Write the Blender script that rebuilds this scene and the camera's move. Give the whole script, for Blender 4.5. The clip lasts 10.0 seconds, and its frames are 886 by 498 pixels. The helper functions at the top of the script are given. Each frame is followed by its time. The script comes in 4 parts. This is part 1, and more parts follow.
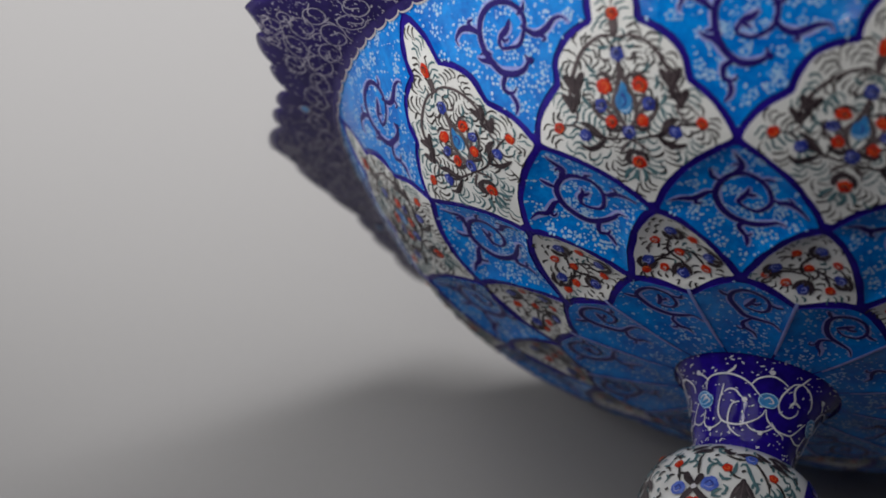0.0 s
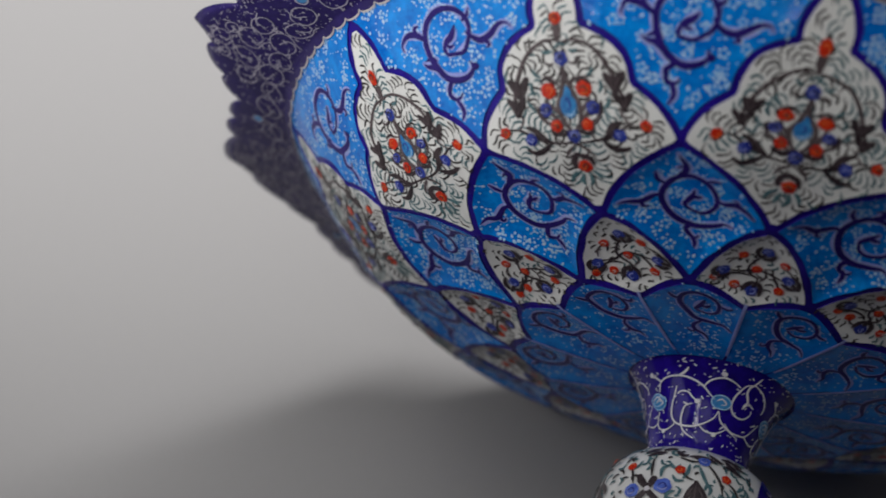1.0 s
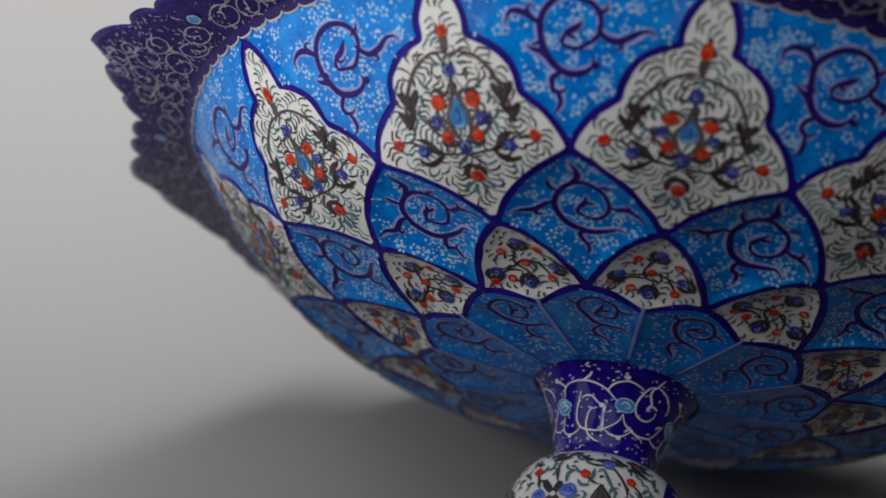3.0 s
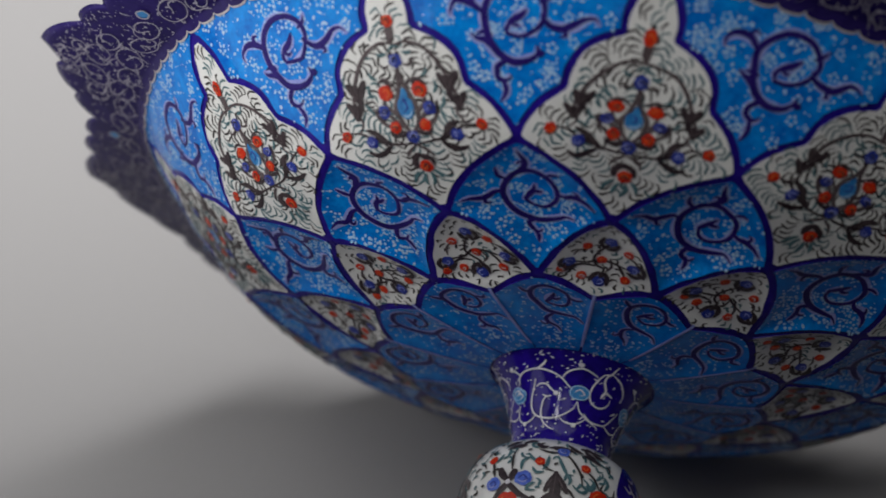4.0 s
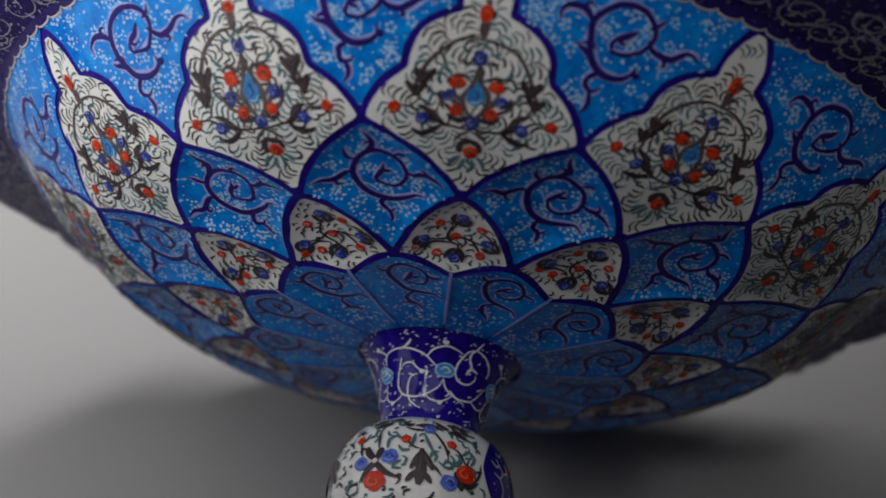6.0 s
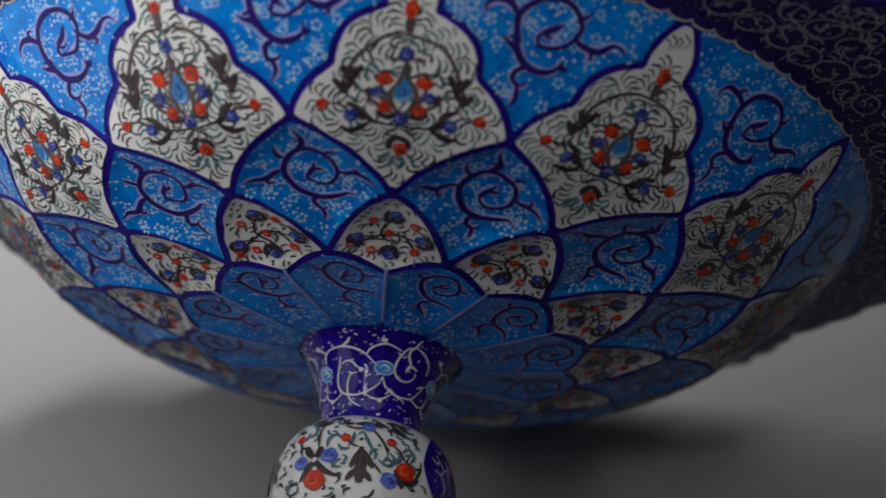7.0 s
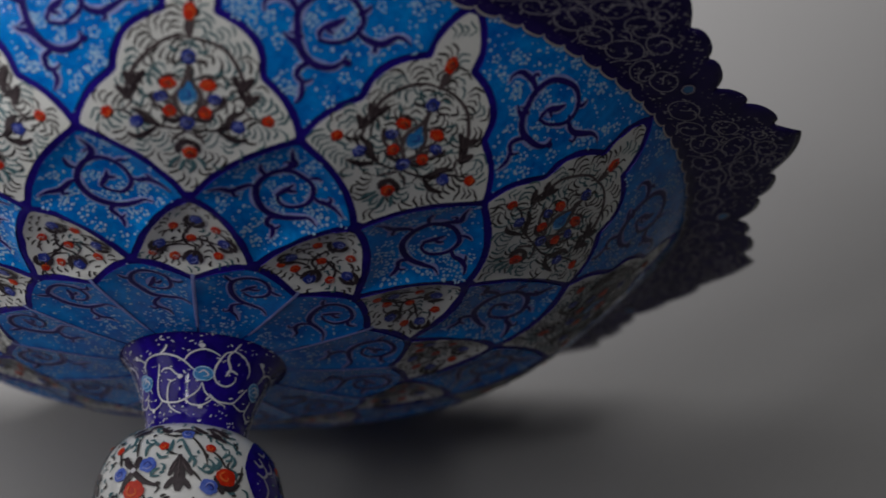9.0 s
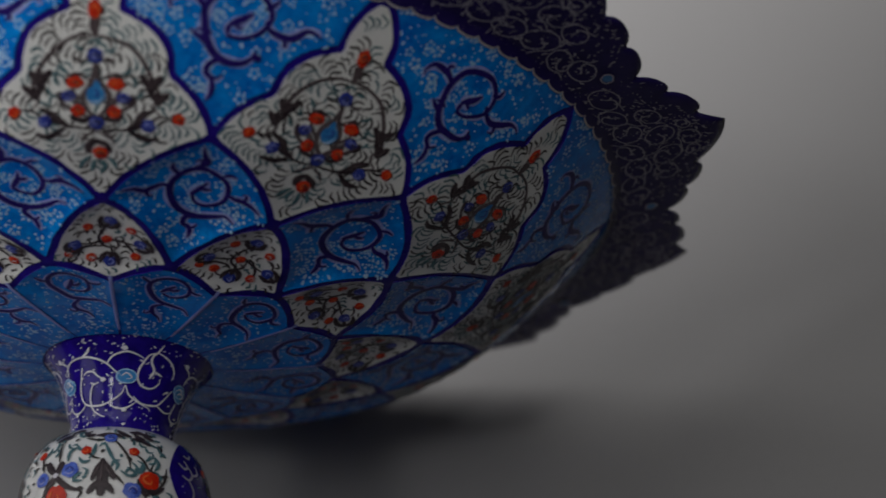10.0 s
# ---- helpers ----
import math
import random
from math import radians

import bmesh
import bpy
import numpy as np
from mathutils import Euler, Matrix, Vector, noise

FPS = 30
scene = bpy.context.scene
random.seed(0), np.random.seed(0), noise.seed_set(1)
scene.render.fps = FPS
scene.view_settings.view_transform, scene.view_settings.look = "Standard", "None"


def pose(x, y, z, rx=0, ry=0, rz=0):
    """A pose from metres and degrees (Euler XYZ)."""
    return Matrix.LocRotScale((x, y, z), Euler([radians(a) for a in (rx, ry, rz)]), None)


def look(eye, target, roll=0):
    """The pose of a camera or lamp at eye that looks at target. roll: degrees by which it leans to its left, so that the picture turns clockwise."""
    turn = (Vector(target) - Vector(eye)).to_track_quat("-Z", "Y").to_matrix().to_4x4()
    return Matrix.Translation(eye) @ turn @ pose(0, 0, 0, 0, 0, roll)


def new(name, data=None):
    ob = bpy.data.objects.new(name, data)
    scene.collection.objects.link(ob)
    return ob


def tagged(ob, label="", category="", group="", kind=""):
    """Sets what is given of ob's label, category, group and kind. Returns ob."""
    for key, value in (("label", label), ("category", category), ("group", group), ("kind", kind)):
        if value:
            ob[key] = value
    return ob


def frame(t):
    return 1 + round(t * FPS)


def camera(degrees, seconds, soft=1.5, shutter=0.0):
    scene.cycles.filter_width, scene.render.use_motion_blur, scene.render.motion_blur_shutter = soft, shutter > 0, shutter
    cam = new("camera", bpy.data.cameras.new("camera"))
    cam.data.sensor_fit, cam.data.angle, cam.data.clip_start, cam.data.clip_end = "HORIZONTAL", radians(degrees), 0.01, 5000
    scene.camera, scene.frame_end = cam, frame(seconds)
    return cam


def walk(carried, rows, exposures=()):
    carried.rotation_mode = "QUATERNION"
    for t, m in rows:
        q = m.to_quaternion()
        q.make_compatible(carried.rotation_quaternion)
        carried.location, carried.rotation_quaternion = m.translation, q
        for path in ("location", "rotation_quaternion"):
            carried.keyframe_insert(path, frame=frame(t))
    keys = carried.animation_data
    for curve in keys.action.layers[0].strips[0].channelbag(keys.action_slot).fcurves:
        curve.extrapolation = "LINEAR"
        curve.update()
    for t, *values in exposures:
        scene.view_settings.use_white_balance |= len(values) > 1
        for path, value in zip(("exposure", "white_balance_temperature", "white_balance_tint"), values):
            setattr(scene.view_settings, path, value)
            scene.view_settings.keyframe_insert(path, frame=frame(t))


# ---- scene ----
cam = camera(26.166, 10.0, 1.7, 0.5)
cam.data.dof.use_dof, cam.data.dof.focus_distance, cam.data.dof.aperture_fstop = True, 0.384, 11.0
ROWS = [
    (0.0, 0.00242, -0.10485, 0.46206, 35.830, 1.785, 15.337),
    (0.5, 0.00495, -0.10500, 0.46204, 35.997, 1.889, 14.922),
    (1.0, 0.00964, -0.10392, 0.46210, 36.084, 1.960, 14.400),
    (1.5, 0.01291, -0.10191, 0.46308, 36.161, 2.040, 13.876),
    (2.0, 0.01476, -0.10043, 0.46282, 36.203, 2.083, 13.329),
    (2.5, 0.01746, -0.10098, 0.46426, 36.195, 1.984, 12.623),
    (4.0, 0.02624, -0.10356, 0.46366, 36.247, 1.976, 10.922),
    (4.5, 0.02995, -0.10397, 0.46398, 36.163, 1.964, 10.105),
    (5.0, 0.03500, -0.10464, 0.46341, 36.138, 1.898, 9.380),
    (5.5, 0.03957, -0.10513, 0.46376, 36.090, 1.916, 8.612),
    (7.0, 0.05206, -0.10451, 0.46211, 36.062, 2.095, 6.628),
    (7.5, 0.05733, -0.10321, 0.46234, 36.068, 2.223, 5.566),
    (8.0, 0.06453, -0.10143, 0.46108, 35.960, 2.296, 4.508),
    (8.5, 0.07241, -0.10047, 0.45937, 35.811, 2.311, 3.713),
    (9.0, 0.07777, -0.10012, 0.45891, 35.714, 2.496, 2.949),
    (9.5, 0.08375, -0.09988, 0.45761, 35.712, 2.688, 2.236),
    (10.0, 0.08863, -0.09817, 0.45505, 35.613, 2.668, 1.537),
]
walk(cam, [(t, pose(*row)) for t, *row in ROWS])

# ---- light ----
world = bpy.data.worlds.new("studio")
scene.world = world
world.use_nodes = True
world.node_tree.nodes["Background"].inputs[0].default_value = (1.0, 0.98, 0.97, 1)
world.node_tree.nodes["Background"].inputs[1].default_value = 0.012


def area_lamp(name, eye, target, size, size_y, power, colour):
    data = bpy.data.lights.new(name, "AREA")
    data.shape, data.size, data.size_y, data.energy, data.color = "RECTANGLE", size, size_y, power, colour
    ob = new(name, data)
    ob.matrix_world = look(eye, target)
    return ob


WARM = (1.0, 0.985, 0.97)
# Added out of view and aimed back, fitted to bring the paper sweep up.
area_lamp("backdrop_fill", (-0.033, 0.273, 0.745), (-0.487, 0.796, 0.568), 0.57, 0.57, 11.5, WARM)
# Unseen fill at the left, set by fit to the bowl's and paper's brightness.
area_lamp("side_fill", (-0.366, 0.191, 0.468), (-0.056, 0.833, 0.467), 0.63, 0.63, 1.5, WARM)
area_lamp("key_softbox", (0.035, 0.102, 0.71), (-0.077, 0.303, -0.089), 0.44, 0.44, 0.78, WARM)
area_lamp("top_lamp", (-0.265, -0.295, 1.0), (0.0, 0.10, 0.125), 0.10, 0.08, 0.50, WARM)
area_lamp("front_lamp", (0.01, -0.80, 0.80), (0.0, 0.05, 0.18), 0.05, 0.018, 0.10, WARM)
area_lamp("front_side_lamp", (-0.66, -0.70, 0.585), (0.0, 0.08, 0.18), 0.06, 0.022, 0.04, WARM)

# ---- materials ----
U = 0.14  # metres in one unit of the bowl's drawing


def shader(name, rough=0.4, spec=0.5):
    m = bpy.data.materials.new(name)
    m.use_nodes = True
    b = m.node_tree.nodes["Principled BSDF"]
    b.inputs["Roughness"].default_value = rough
    b.inputs["Specular IOR Level"].default_value = spec
    return m, m.node_tree, b


def ramp(nt, src, stops):
    r = nt.nodes.new("ShaderNodeValToRGB")
    els = r.color_ramp.elements
    while len(els) < len(stops):
        els.new(0.5)
    for e, (p, c) in zip(els, stops):
        e.position, e.color = p, (*c, 1)
    nt.links.new(src, r.inputs[0])
    return r.outputs[0]


def noise_tex(nt, scale, detail=3.0, rough=0.55):
    tc = nt.nodes.new("ShaderNodeTexCoord")
    n = nt.nodes.new("ShaderNodeTexNoise")
    n.inputs["Scale"].default_value, n.inputs["Detail"].default_value, n.inputs["Roughness"].default_value = scale, detail, rough
    nt.links.new(tc.outputs["Object"], n.inputs["Vector"])
    return n.outputs[0]


def mixed(nt, fac, a, b, mode="MIX"):
    m = nt.nodes.new("ShaderNodeMix")
    m.data_type, m.blend_type = "RGBA", mode
    for sock, v in ((m.inputs[0], fac), (m.inputs[6], a), (m.inputs[7], b)):
        if isinstance(v, (int, float)):
            sock.default_value = v
        elif isinstance(v, tuple):
            sock.default_value = (*v, 1)
        else:
            nt.links.new(v, sock)
    return m.outputs[2]


def bumped(nt, b, src, strength, dist):
    n = nt.nodes.new("ShaderNodeBump")
    n.inputs["Strength"].default_value, n.inputs["Distance"].default_value = strength, dist
    nt.links.new(src, n.inputs["Height"])
    nt.links.new(n.outputs[0], b.inputs["Normal"])


def enamel(name, dark, light, scale=160.0, rough=0.28, speck=None, speck_scale=900.0, speck_size=0.16, lo=0.35, hi=0.7, spec=0.25):
    """Fired enamel: a cloudy brushed colour, fine specks of white slip, a slightly uneven gloss."""
    m, nt, b = shader(name, rough, spec)
    col = ramp(nt, noise_tex(nt, scale, 4.0, 0.6), [(lo, dark), (hi, light)])
    col = mixed(nt, 0.35, col, ramp(nt, noise_tex(nt, scale * 5, 2.0), [(0.3, dark), (0.75, light)]))
    if speck:
        tc = nt.nodes.new("ShaderNodeTexCoord")
        v = nt.nodes.new("ShaderNodeTexVoronoi")
        v.inputs["Scale"].default_value = speck_scale
        nt.links.new(tc.outputs["Object"], v.inputs["Vector"])
        dots = ramp(nt, v.outputs["Distance"], [(speck_size * 0.7, (1, 1, 1)), (speck_size, (0, 0, 0))])
        keep = ramp(nt, noise_tex(nt, speck_scale * 0.22, 1.0), [(0.46, (0, 0, 0)), (0.54, (1, 1, 1))])
        col = mixed(nt, mixed(nt, 1.0, dots, keep, "MULTIPLY"), col, speck)
    nt.links.new(col, b.inputs["Base Color"])
    rr = nt.nodes.new("ShaderNodeMapRange")
    rr.inputs[3].default_value, rr.inputs[4].default_value = rough * 0.75, rough * 1.35
    nt.links.new(noise_tex(nt, scale * 1.7), rr.inputs[0])
    nt.links.new(rr.outputs[0], b.inputs["Roughness"])
    bumped(nt, b, noise_tex(nt, 420.0, 3.0), 0.10, 0.00012)
    return m


NAVY = enamel("navy_line_enamel", (0.014, 0.006, 0.16), (0.030, 0.012, 0.34), spec=0.10)
BLUE = enamel("turquoise_blue_enamel", (0.001, 0.112, 0.55), (0.004, 0.335, 0.93), 190.0, 0.10, (0.46, 0.66, 0.90), 760.0, 0.17, spec=0.18)
WHITE = enamel("white_enamel", (0.76, 0.765, 0.755), (0.85, 0.85, 0.83), 130.0, 0.17)
STROKE = enamel("umber_brush_stroke", (0.020, 0.017, 0.019), (0.075, 0.064, 0.062), 500.0, 0.35)
LEAF = enamel("dark_brown_leaf_enamel", (0.020, 0.014, 0.018), (0.085, 0.062, 0.070), 420.0, 0.35)
ORANGE = enamel("orange_enamel_light", (0.64, 0.085, 0.020), (0.86, 0.20, 0.05), 600.0, 0.28)
TEAL = enamel("teal_brush_stroke", (0.045, 0.11, 0.13), (0.12, 0.24, 0.27), 500.0, 0.35)
STEM = enamel("grey_mauve_brush_stroke", (0.060, 0.045, 0.050), (0.155, 0.120, 0.128), 400.0, 0.35)
RED = enamel("vermilion_enamel", (0.44, 0.012, 0.006), (0.76, 0.050, 0.012), 480.0, 0.28)
CORNFLOWER = enamel("cornflower_enamel", (0.04, 0.08, 0.46), (0.16, 0.26, 0.80), 420.0, 0.25)
BLOSSOM = enamel("ultramarine_enamel", (0.015, 0.02, 0.20), (0.05, 0.09, 0.46), 420.0, 0.28)
IRIS = enamel("sky_blue_enamel", (0.015, 0.13, 0.40), (0.07, 0.34, 0.68), 420.0, 0.28)
SCROLL = enamel("indigo_scroll_enamel", (0.013, 0.008, 0.105), (0.034, 0.017, 0.20), 400.0, 0.3, spec=0.10)
HALO = enamel("lilac_edge_enamel", (0.22, 0.27, 0.64), (0.40, 0.43, 0.79), 300.0, 0.3, spec=0.10)
DOT = enamel("white_slip_dot", (0.22, 0.48, 0.80), (0.58, 0.72, 0.88), 700.0, 0.3, spec=0.10)
MIDNIGHT = enamel("midnight_blue_enamel", (0.016, 0.010, 0.078), (0.032, 0.020, 0.145), 150.0, 0.22, (0.34, 0.34, 0.44), 1100.0, 0.15, spec=0.10)
SILVER = enamel("pale_grey_scroll", (0.28, 0.26, 0.34), (0.52, 0.48, 0.58), 260.0, 0.4)
CREAM = enamel("cream_edge_line", (0.42, 0.38, 0.42), (0.66, 0.62, 0.62), 300.0, 0.32)
COBALT = enamel("cobalt_enamel", (0.010, 0.004, 0.12), (0.024, 0.008, 0.33), 150.0, 0.10, (0.75, 0.76, 0.85), 640.0, 0.13, spec=0.25)
GLAZE = enamel("white_knop_glaze", (0.74, 0.745, 0.74), (0.83, 0.83, 0.815), 130.0, 0.09, spec=0.45)
SNOW = enamel("white_scroll_line", (0.62, 0.60, 0.66), (0.84, 0.82, 0.86), 400.0, 0.3)


def table_paper():
    m, nt, b = shader("grey_seamless_paper", 0.75, 0.25)
    col = ramp(nt, noise_tex(nt, 2.2, 4.0), [(0.3, (0.405, 0.399, 0.403)), (0.7, (0.438, 0.431, 0.435))])
    col = mixed(nt, 0.25, col, ramp(nt, noise_tex(nt, 700.0, 2.0), [(0.3, (0.375, 0.369, 0.373)), (0.7, (0.470, 0.463, 0.467))]))
    nt.links.new(col, b.inputs["Base Color"])
    bumped(nt, b, noise_tex(nt, 900.0, 3.0), 0.08, 0.0005)
    return m


PAPER = table_paper()

# ---- helpers for meshes ----


def mesh_object(name, verts, faces, mats, slots=None, parent=None, label="", smooth=True):
    me = bpy.data.meshes.new(name)
    me.from_pydata(verts, [], faces)
    for m in mats:
        me.materials.append(m)
    if slots is not None:
        me.polygons.foreach_set("material_index", slots)
    me.polygons.foreach_set("use_smooth", [smooth] * len(faces))
    me.update()
    ob = new(name, me)
    ob.parent = parent
    if label:
        ob["label"] = label
    return ob


class Surface:
    """A turned surface from an outline of (radius, height) pairs; s runs along the outline."""

    def __init__(self, outline, steps=40):
        n = len(outline)
        pts = []
        for i in range(n - 1):
            p = [Vector(outline[max(0, min(n - 1, i + k))]) for k in (-1, 0, 1, 2)]
            for q in (j / steps for j in range(steps)):
                pts.append(0.5 * (2 * p[1] + (p[2] - p[0]) * q + (2 * p[0] - 5 * p[1] + 4 * p[2] - p[3]) * q * q + (3 * p[1] - p[0] - 3 * p[2] + p[3]) * q ** 3))
        pts.append(Vector(outline[-1]))
        a = np.array([[v.x, v.y] for v in pts])
        self.r, self.h = a[:, 0], a[:, 1]
        self.s = np.concatenate([[0], np.cumsum(np.hypot(np.diff(self.r), np.diff(self.h)))])

    def s_at_radius(self, r):
        return float(np.interp(r, self.r, self.s))

    def s_at_height(self, h):
        return float(np.interp(-h, -self.h, self.s))

    def radius(self, s):
        return float(np.interp(s, self.s, self.r))

    def place(self, s, th, lift=0.0):
        e = 0.004
        r, h = np.interp(s, self.s, self.r), np.interp(s, self.s, self.h)
        r0, h0, r1, h1 = np.interp(s - e, self.s, self.r), np.interp(s - e, self.s, self.h), np.interp(s + e, self.s, self.r), np.interp(s + e, self.s, self.h)
        dr, dh = r1 - r0, h1 - h0
        n = math.hypot(dr, dh) or 1.0
        side = self.side
        if self.relief:
            lift = lift - self.relief(float(r), float(s), th)
        r, h = r + side * lift * dh / n, h - side * lift * dr / n
        return (U * r * math.cos(th), U * r * math.sin(th), U * h)

    side = 1.0
    relief = None

    def turned(self, rows, cols, thick=0.0):
        """Vertices and faces of the whole turned wall, with an inner face if thick."""
        verts, faces = [], []
        layers = [0.0] if not thick else [0.0, -thick]
        for lift in layers:
            for i in range(rows + 1):
                s = self.s[-1] * i / rows
                verts += [self.place(s, 2 * math.pi * j / cols, lift) for j in range(cols)]
        for k in range(len(layers)):
            o = k * (rows + 1) * cols
            for i in range(rows):
                for j in range(cols):
                    f = (o + i * cols + j, o + i * cols + (j + 1) % cols, o + (i + 1) * cols + (j + 1) % cols, o + (i + 1) * cols + j)
                    faces.append(f if k else f[::-1])
        if thick:
            o = (rows + 1) * cols
            for i in (0, rows):
                for j in range(cols):
                    faces.append((i * cols + j, i * cols + (j + 1) % cols, o + i * cols + (j + 1) % cols, o + i * cols + j))
        return verts, faces


def points(text):
    """Pairs in thousandths of a unit."""
    return [tuple(float(v) / 1000 for v in p.split(",")) for p in text.split()]


def smooth_line(pts, step=0.004):
    out = []
    n = len(pts)
    for i in range(n - 1):
        p = [Vector(pts[max(0, min(n - 1, i + k))]) for k in (-1, 0, 1, 2)]
        m = max(2, int((p[2] - p[1]).length / step))
        for q in (j / m for j in range(m)):
            out.append(0.5 * (2 * p[1] + (p[2] - p[0]) * q + (2 * p[0] - 5 * p[1] + 4 * p[2] - p[3]) * q * q + (3 * p[1] - p[0] - 3 * p[2] + p[3]) * q ** 3))
    out.append(Vector(pts[-1]))
    return out


class Painter:
    """Brushwork laid on a turned surface: raised strokes, dabs and dots in one mesh."""

    def __init__(self, surface, s_ref, r0=None, rng=None, wobble=0.0):
        self.f, self.s_ref, self.r0 = surface, s_ref, r0
        self.v, self.faces, self.slots, self.mats = [], [], [], []
        self.rng, self.wobble = rng or random.Random(1), wobble

    def slot(self, m):
        if m not in self.mats:
            self.mats.append(m)
        return self.mats.index(m)

    def put(self, x, y, lift):
        s = self.s_ref + y
        th = x / (self.r0 or self.f.radius(s))
        self.v.append(self.f.place(s, th, lift))
        return len(self.v) - 1

    def face(self, f, k):
        self.faces.append(f)
        self.slots.append(k)

    def stroke(self, pts, width, mat, lift=0.0022, taper=(0.35, 0.15), belly=0.5, step=0.004, raise_=0.00025):
        """A brush stroke: thin at its ends by taper, widest at belly."""
        if self.wobble:
            pts = [(x + self.rng.gauss(0, self.wobble), y + self.rng.gauss(0, self.wobble)) for x, y in pts]
        line = smooth_line(pts, step)
        k, n, rows = self.slot(mat), len(line), []
        for i, p in enumerate(line):
            t = i / (n - 1)
            d = line[min(n - 1, i + 1)] - line[max(0, i - 1)]
            d = d.normalized() if d.length > 1e-9 else Vector((1, 0))
            up = t / belly if t < belly else (1 - t) / (1 - belly)
            end = taper[0] if t < belly else taper[1]
            w = 0.5 * width * (end + (1 - end) * math.sin(0.5 * math.pi * min(1, up)))
            nx, ny = -d.y * w, d.x * w
            rows.append((self.put(p.x + nx, p.y + ny, lift - raise_), self.put(p.x, p.y, lift + raise_), self.put(p.x - nx, p.y - ny, lift - raise_)))
        for a, b in zip(rows, rows[1:]):
            self.face((a[0], a[1], b[1], b[0]), k)
            self.face((a[1], a[2], b[2], b[1]), k)

    def dab(self, x, y, rx, ry, turn, mat, lift=0.0028, n=10, rough=0.12):
        k = self.slot(mat)
        c, s = math.cos(turn), math.sin(turn)
        mid = self.put(x, y, lift + 0.0003)
        ring = []
        for i in range(n):
            a = 2 * math.pi * i / n
            q = 1 + self.rng.uniform(-rough, rough)
            u, v = rx * q * math.cos(a), ry * q * math.sin(a)
            ring.append(self.put(x + u * c - v * s, y + u * s + v * c, lift - 0.0003))
        for i in range(n):
            self.face((mid, ring[i], ring[(i + 1) % n]), k)

    def dot_flower(self, x, y, size, mat, lift=0.0018):
        a0 = self.rng.uniform(0, 6.28)
        for i in range(5):
            a = a0 + i * 2 * math.pi / 5
            self.dab(x + size * math.cos(a), y + size * math.sin(a), size * 0.45, size * 0.45, 0, mat, lift, 5, 0.2)

    def scroll(self, pts, width, **kw):
        """A dark scroll line on a slightly wider pale one."""
        width *= 0.72
        self.stroke(pts, width + 0.0050, HALO, 0.0018, **{**kw, "taper": (0.5, 0.4)})
        self.stroke(pts, width, SCROLL, 0.0024, **kw)

    def tendril(self, pts, width, hand=0, taper=(0.4, 0.10)):
        """A side shoot of a scroll: fat like a leaf near its middle, drawn out to a hair, with a hooked barb on one side."""
        self.scroll(pts, width, belly=0.42, taper=taper)
        if hand:
            line = smooth_line(pts, 0.004)
            i = int(0.42 * (len(line) - 1))
            c, d = line[i], (line[min(len(line) - 1, i + 2)] - line[max(0, i - 2)]).normalized()
            n = Vector((-d.y, d.x)) * hand
            hook = [c - d * 0.002, c + d * 0.004 + n * 0.006, c + d * 0.002 + n * 0.011, c - d * 0.004 + n * 0.012]
            self.scroll([(q.x, q.y) for q in hook], width * 0.6, belly=0.3, taper=(0.9, 0.2))

    def object(self, name, parent, label=""):
        return mesh_object(name, self.v, self.faces, self.mats, self.slots, parent, label)

# ---- the studio ----


def seamless_table():
    """A grey paper sweep: flat under the bowl, hanging over a front edge (unseen, set close to cut light bounced onto
    the bowl) and curving up far behind.
    """
    verts, faces = [], []
    line = [(-0.06, -0.30), (-0.06, -0.02), (-0.055, -0.006), (-0.04, 0.0), (0.1, 0.0), (0.4, 0.0), (0.8, 0.0), (1.2, 0.0), (1.6, 0.0)]
    line += [(1.6 + 0.5 * math.sin(a), 0.5 - 0.5 * math.cos(a)) for a in (math.pi / 16 * k for k in range(1, 9))]
    line += [(2.1, 1.2), (2.1, 2.4)]
    for y, z in line:
        verts += [(x, y, z) for x in (-2.0, -1.0, 0.0, 1.0, 2.0)]
    for i in range(len(line) - 1):
        for j in range(4):
            faces.append((i * 5 + j, i * 5 + j + 1, i * 5 + j + 6, i * 5 + j + 5))
    ob = mesh_object("backdrop", verts, faces, [PAPER])
    m = ob.modifiers.new("thickness", "SOLIDIFY")
    m.thickness, m.offset = 0.004, -1
    return tagged(ob, "plain light grey seamless paper sweep under the bowl", "backdrop", kind="structure")


seamless_table()


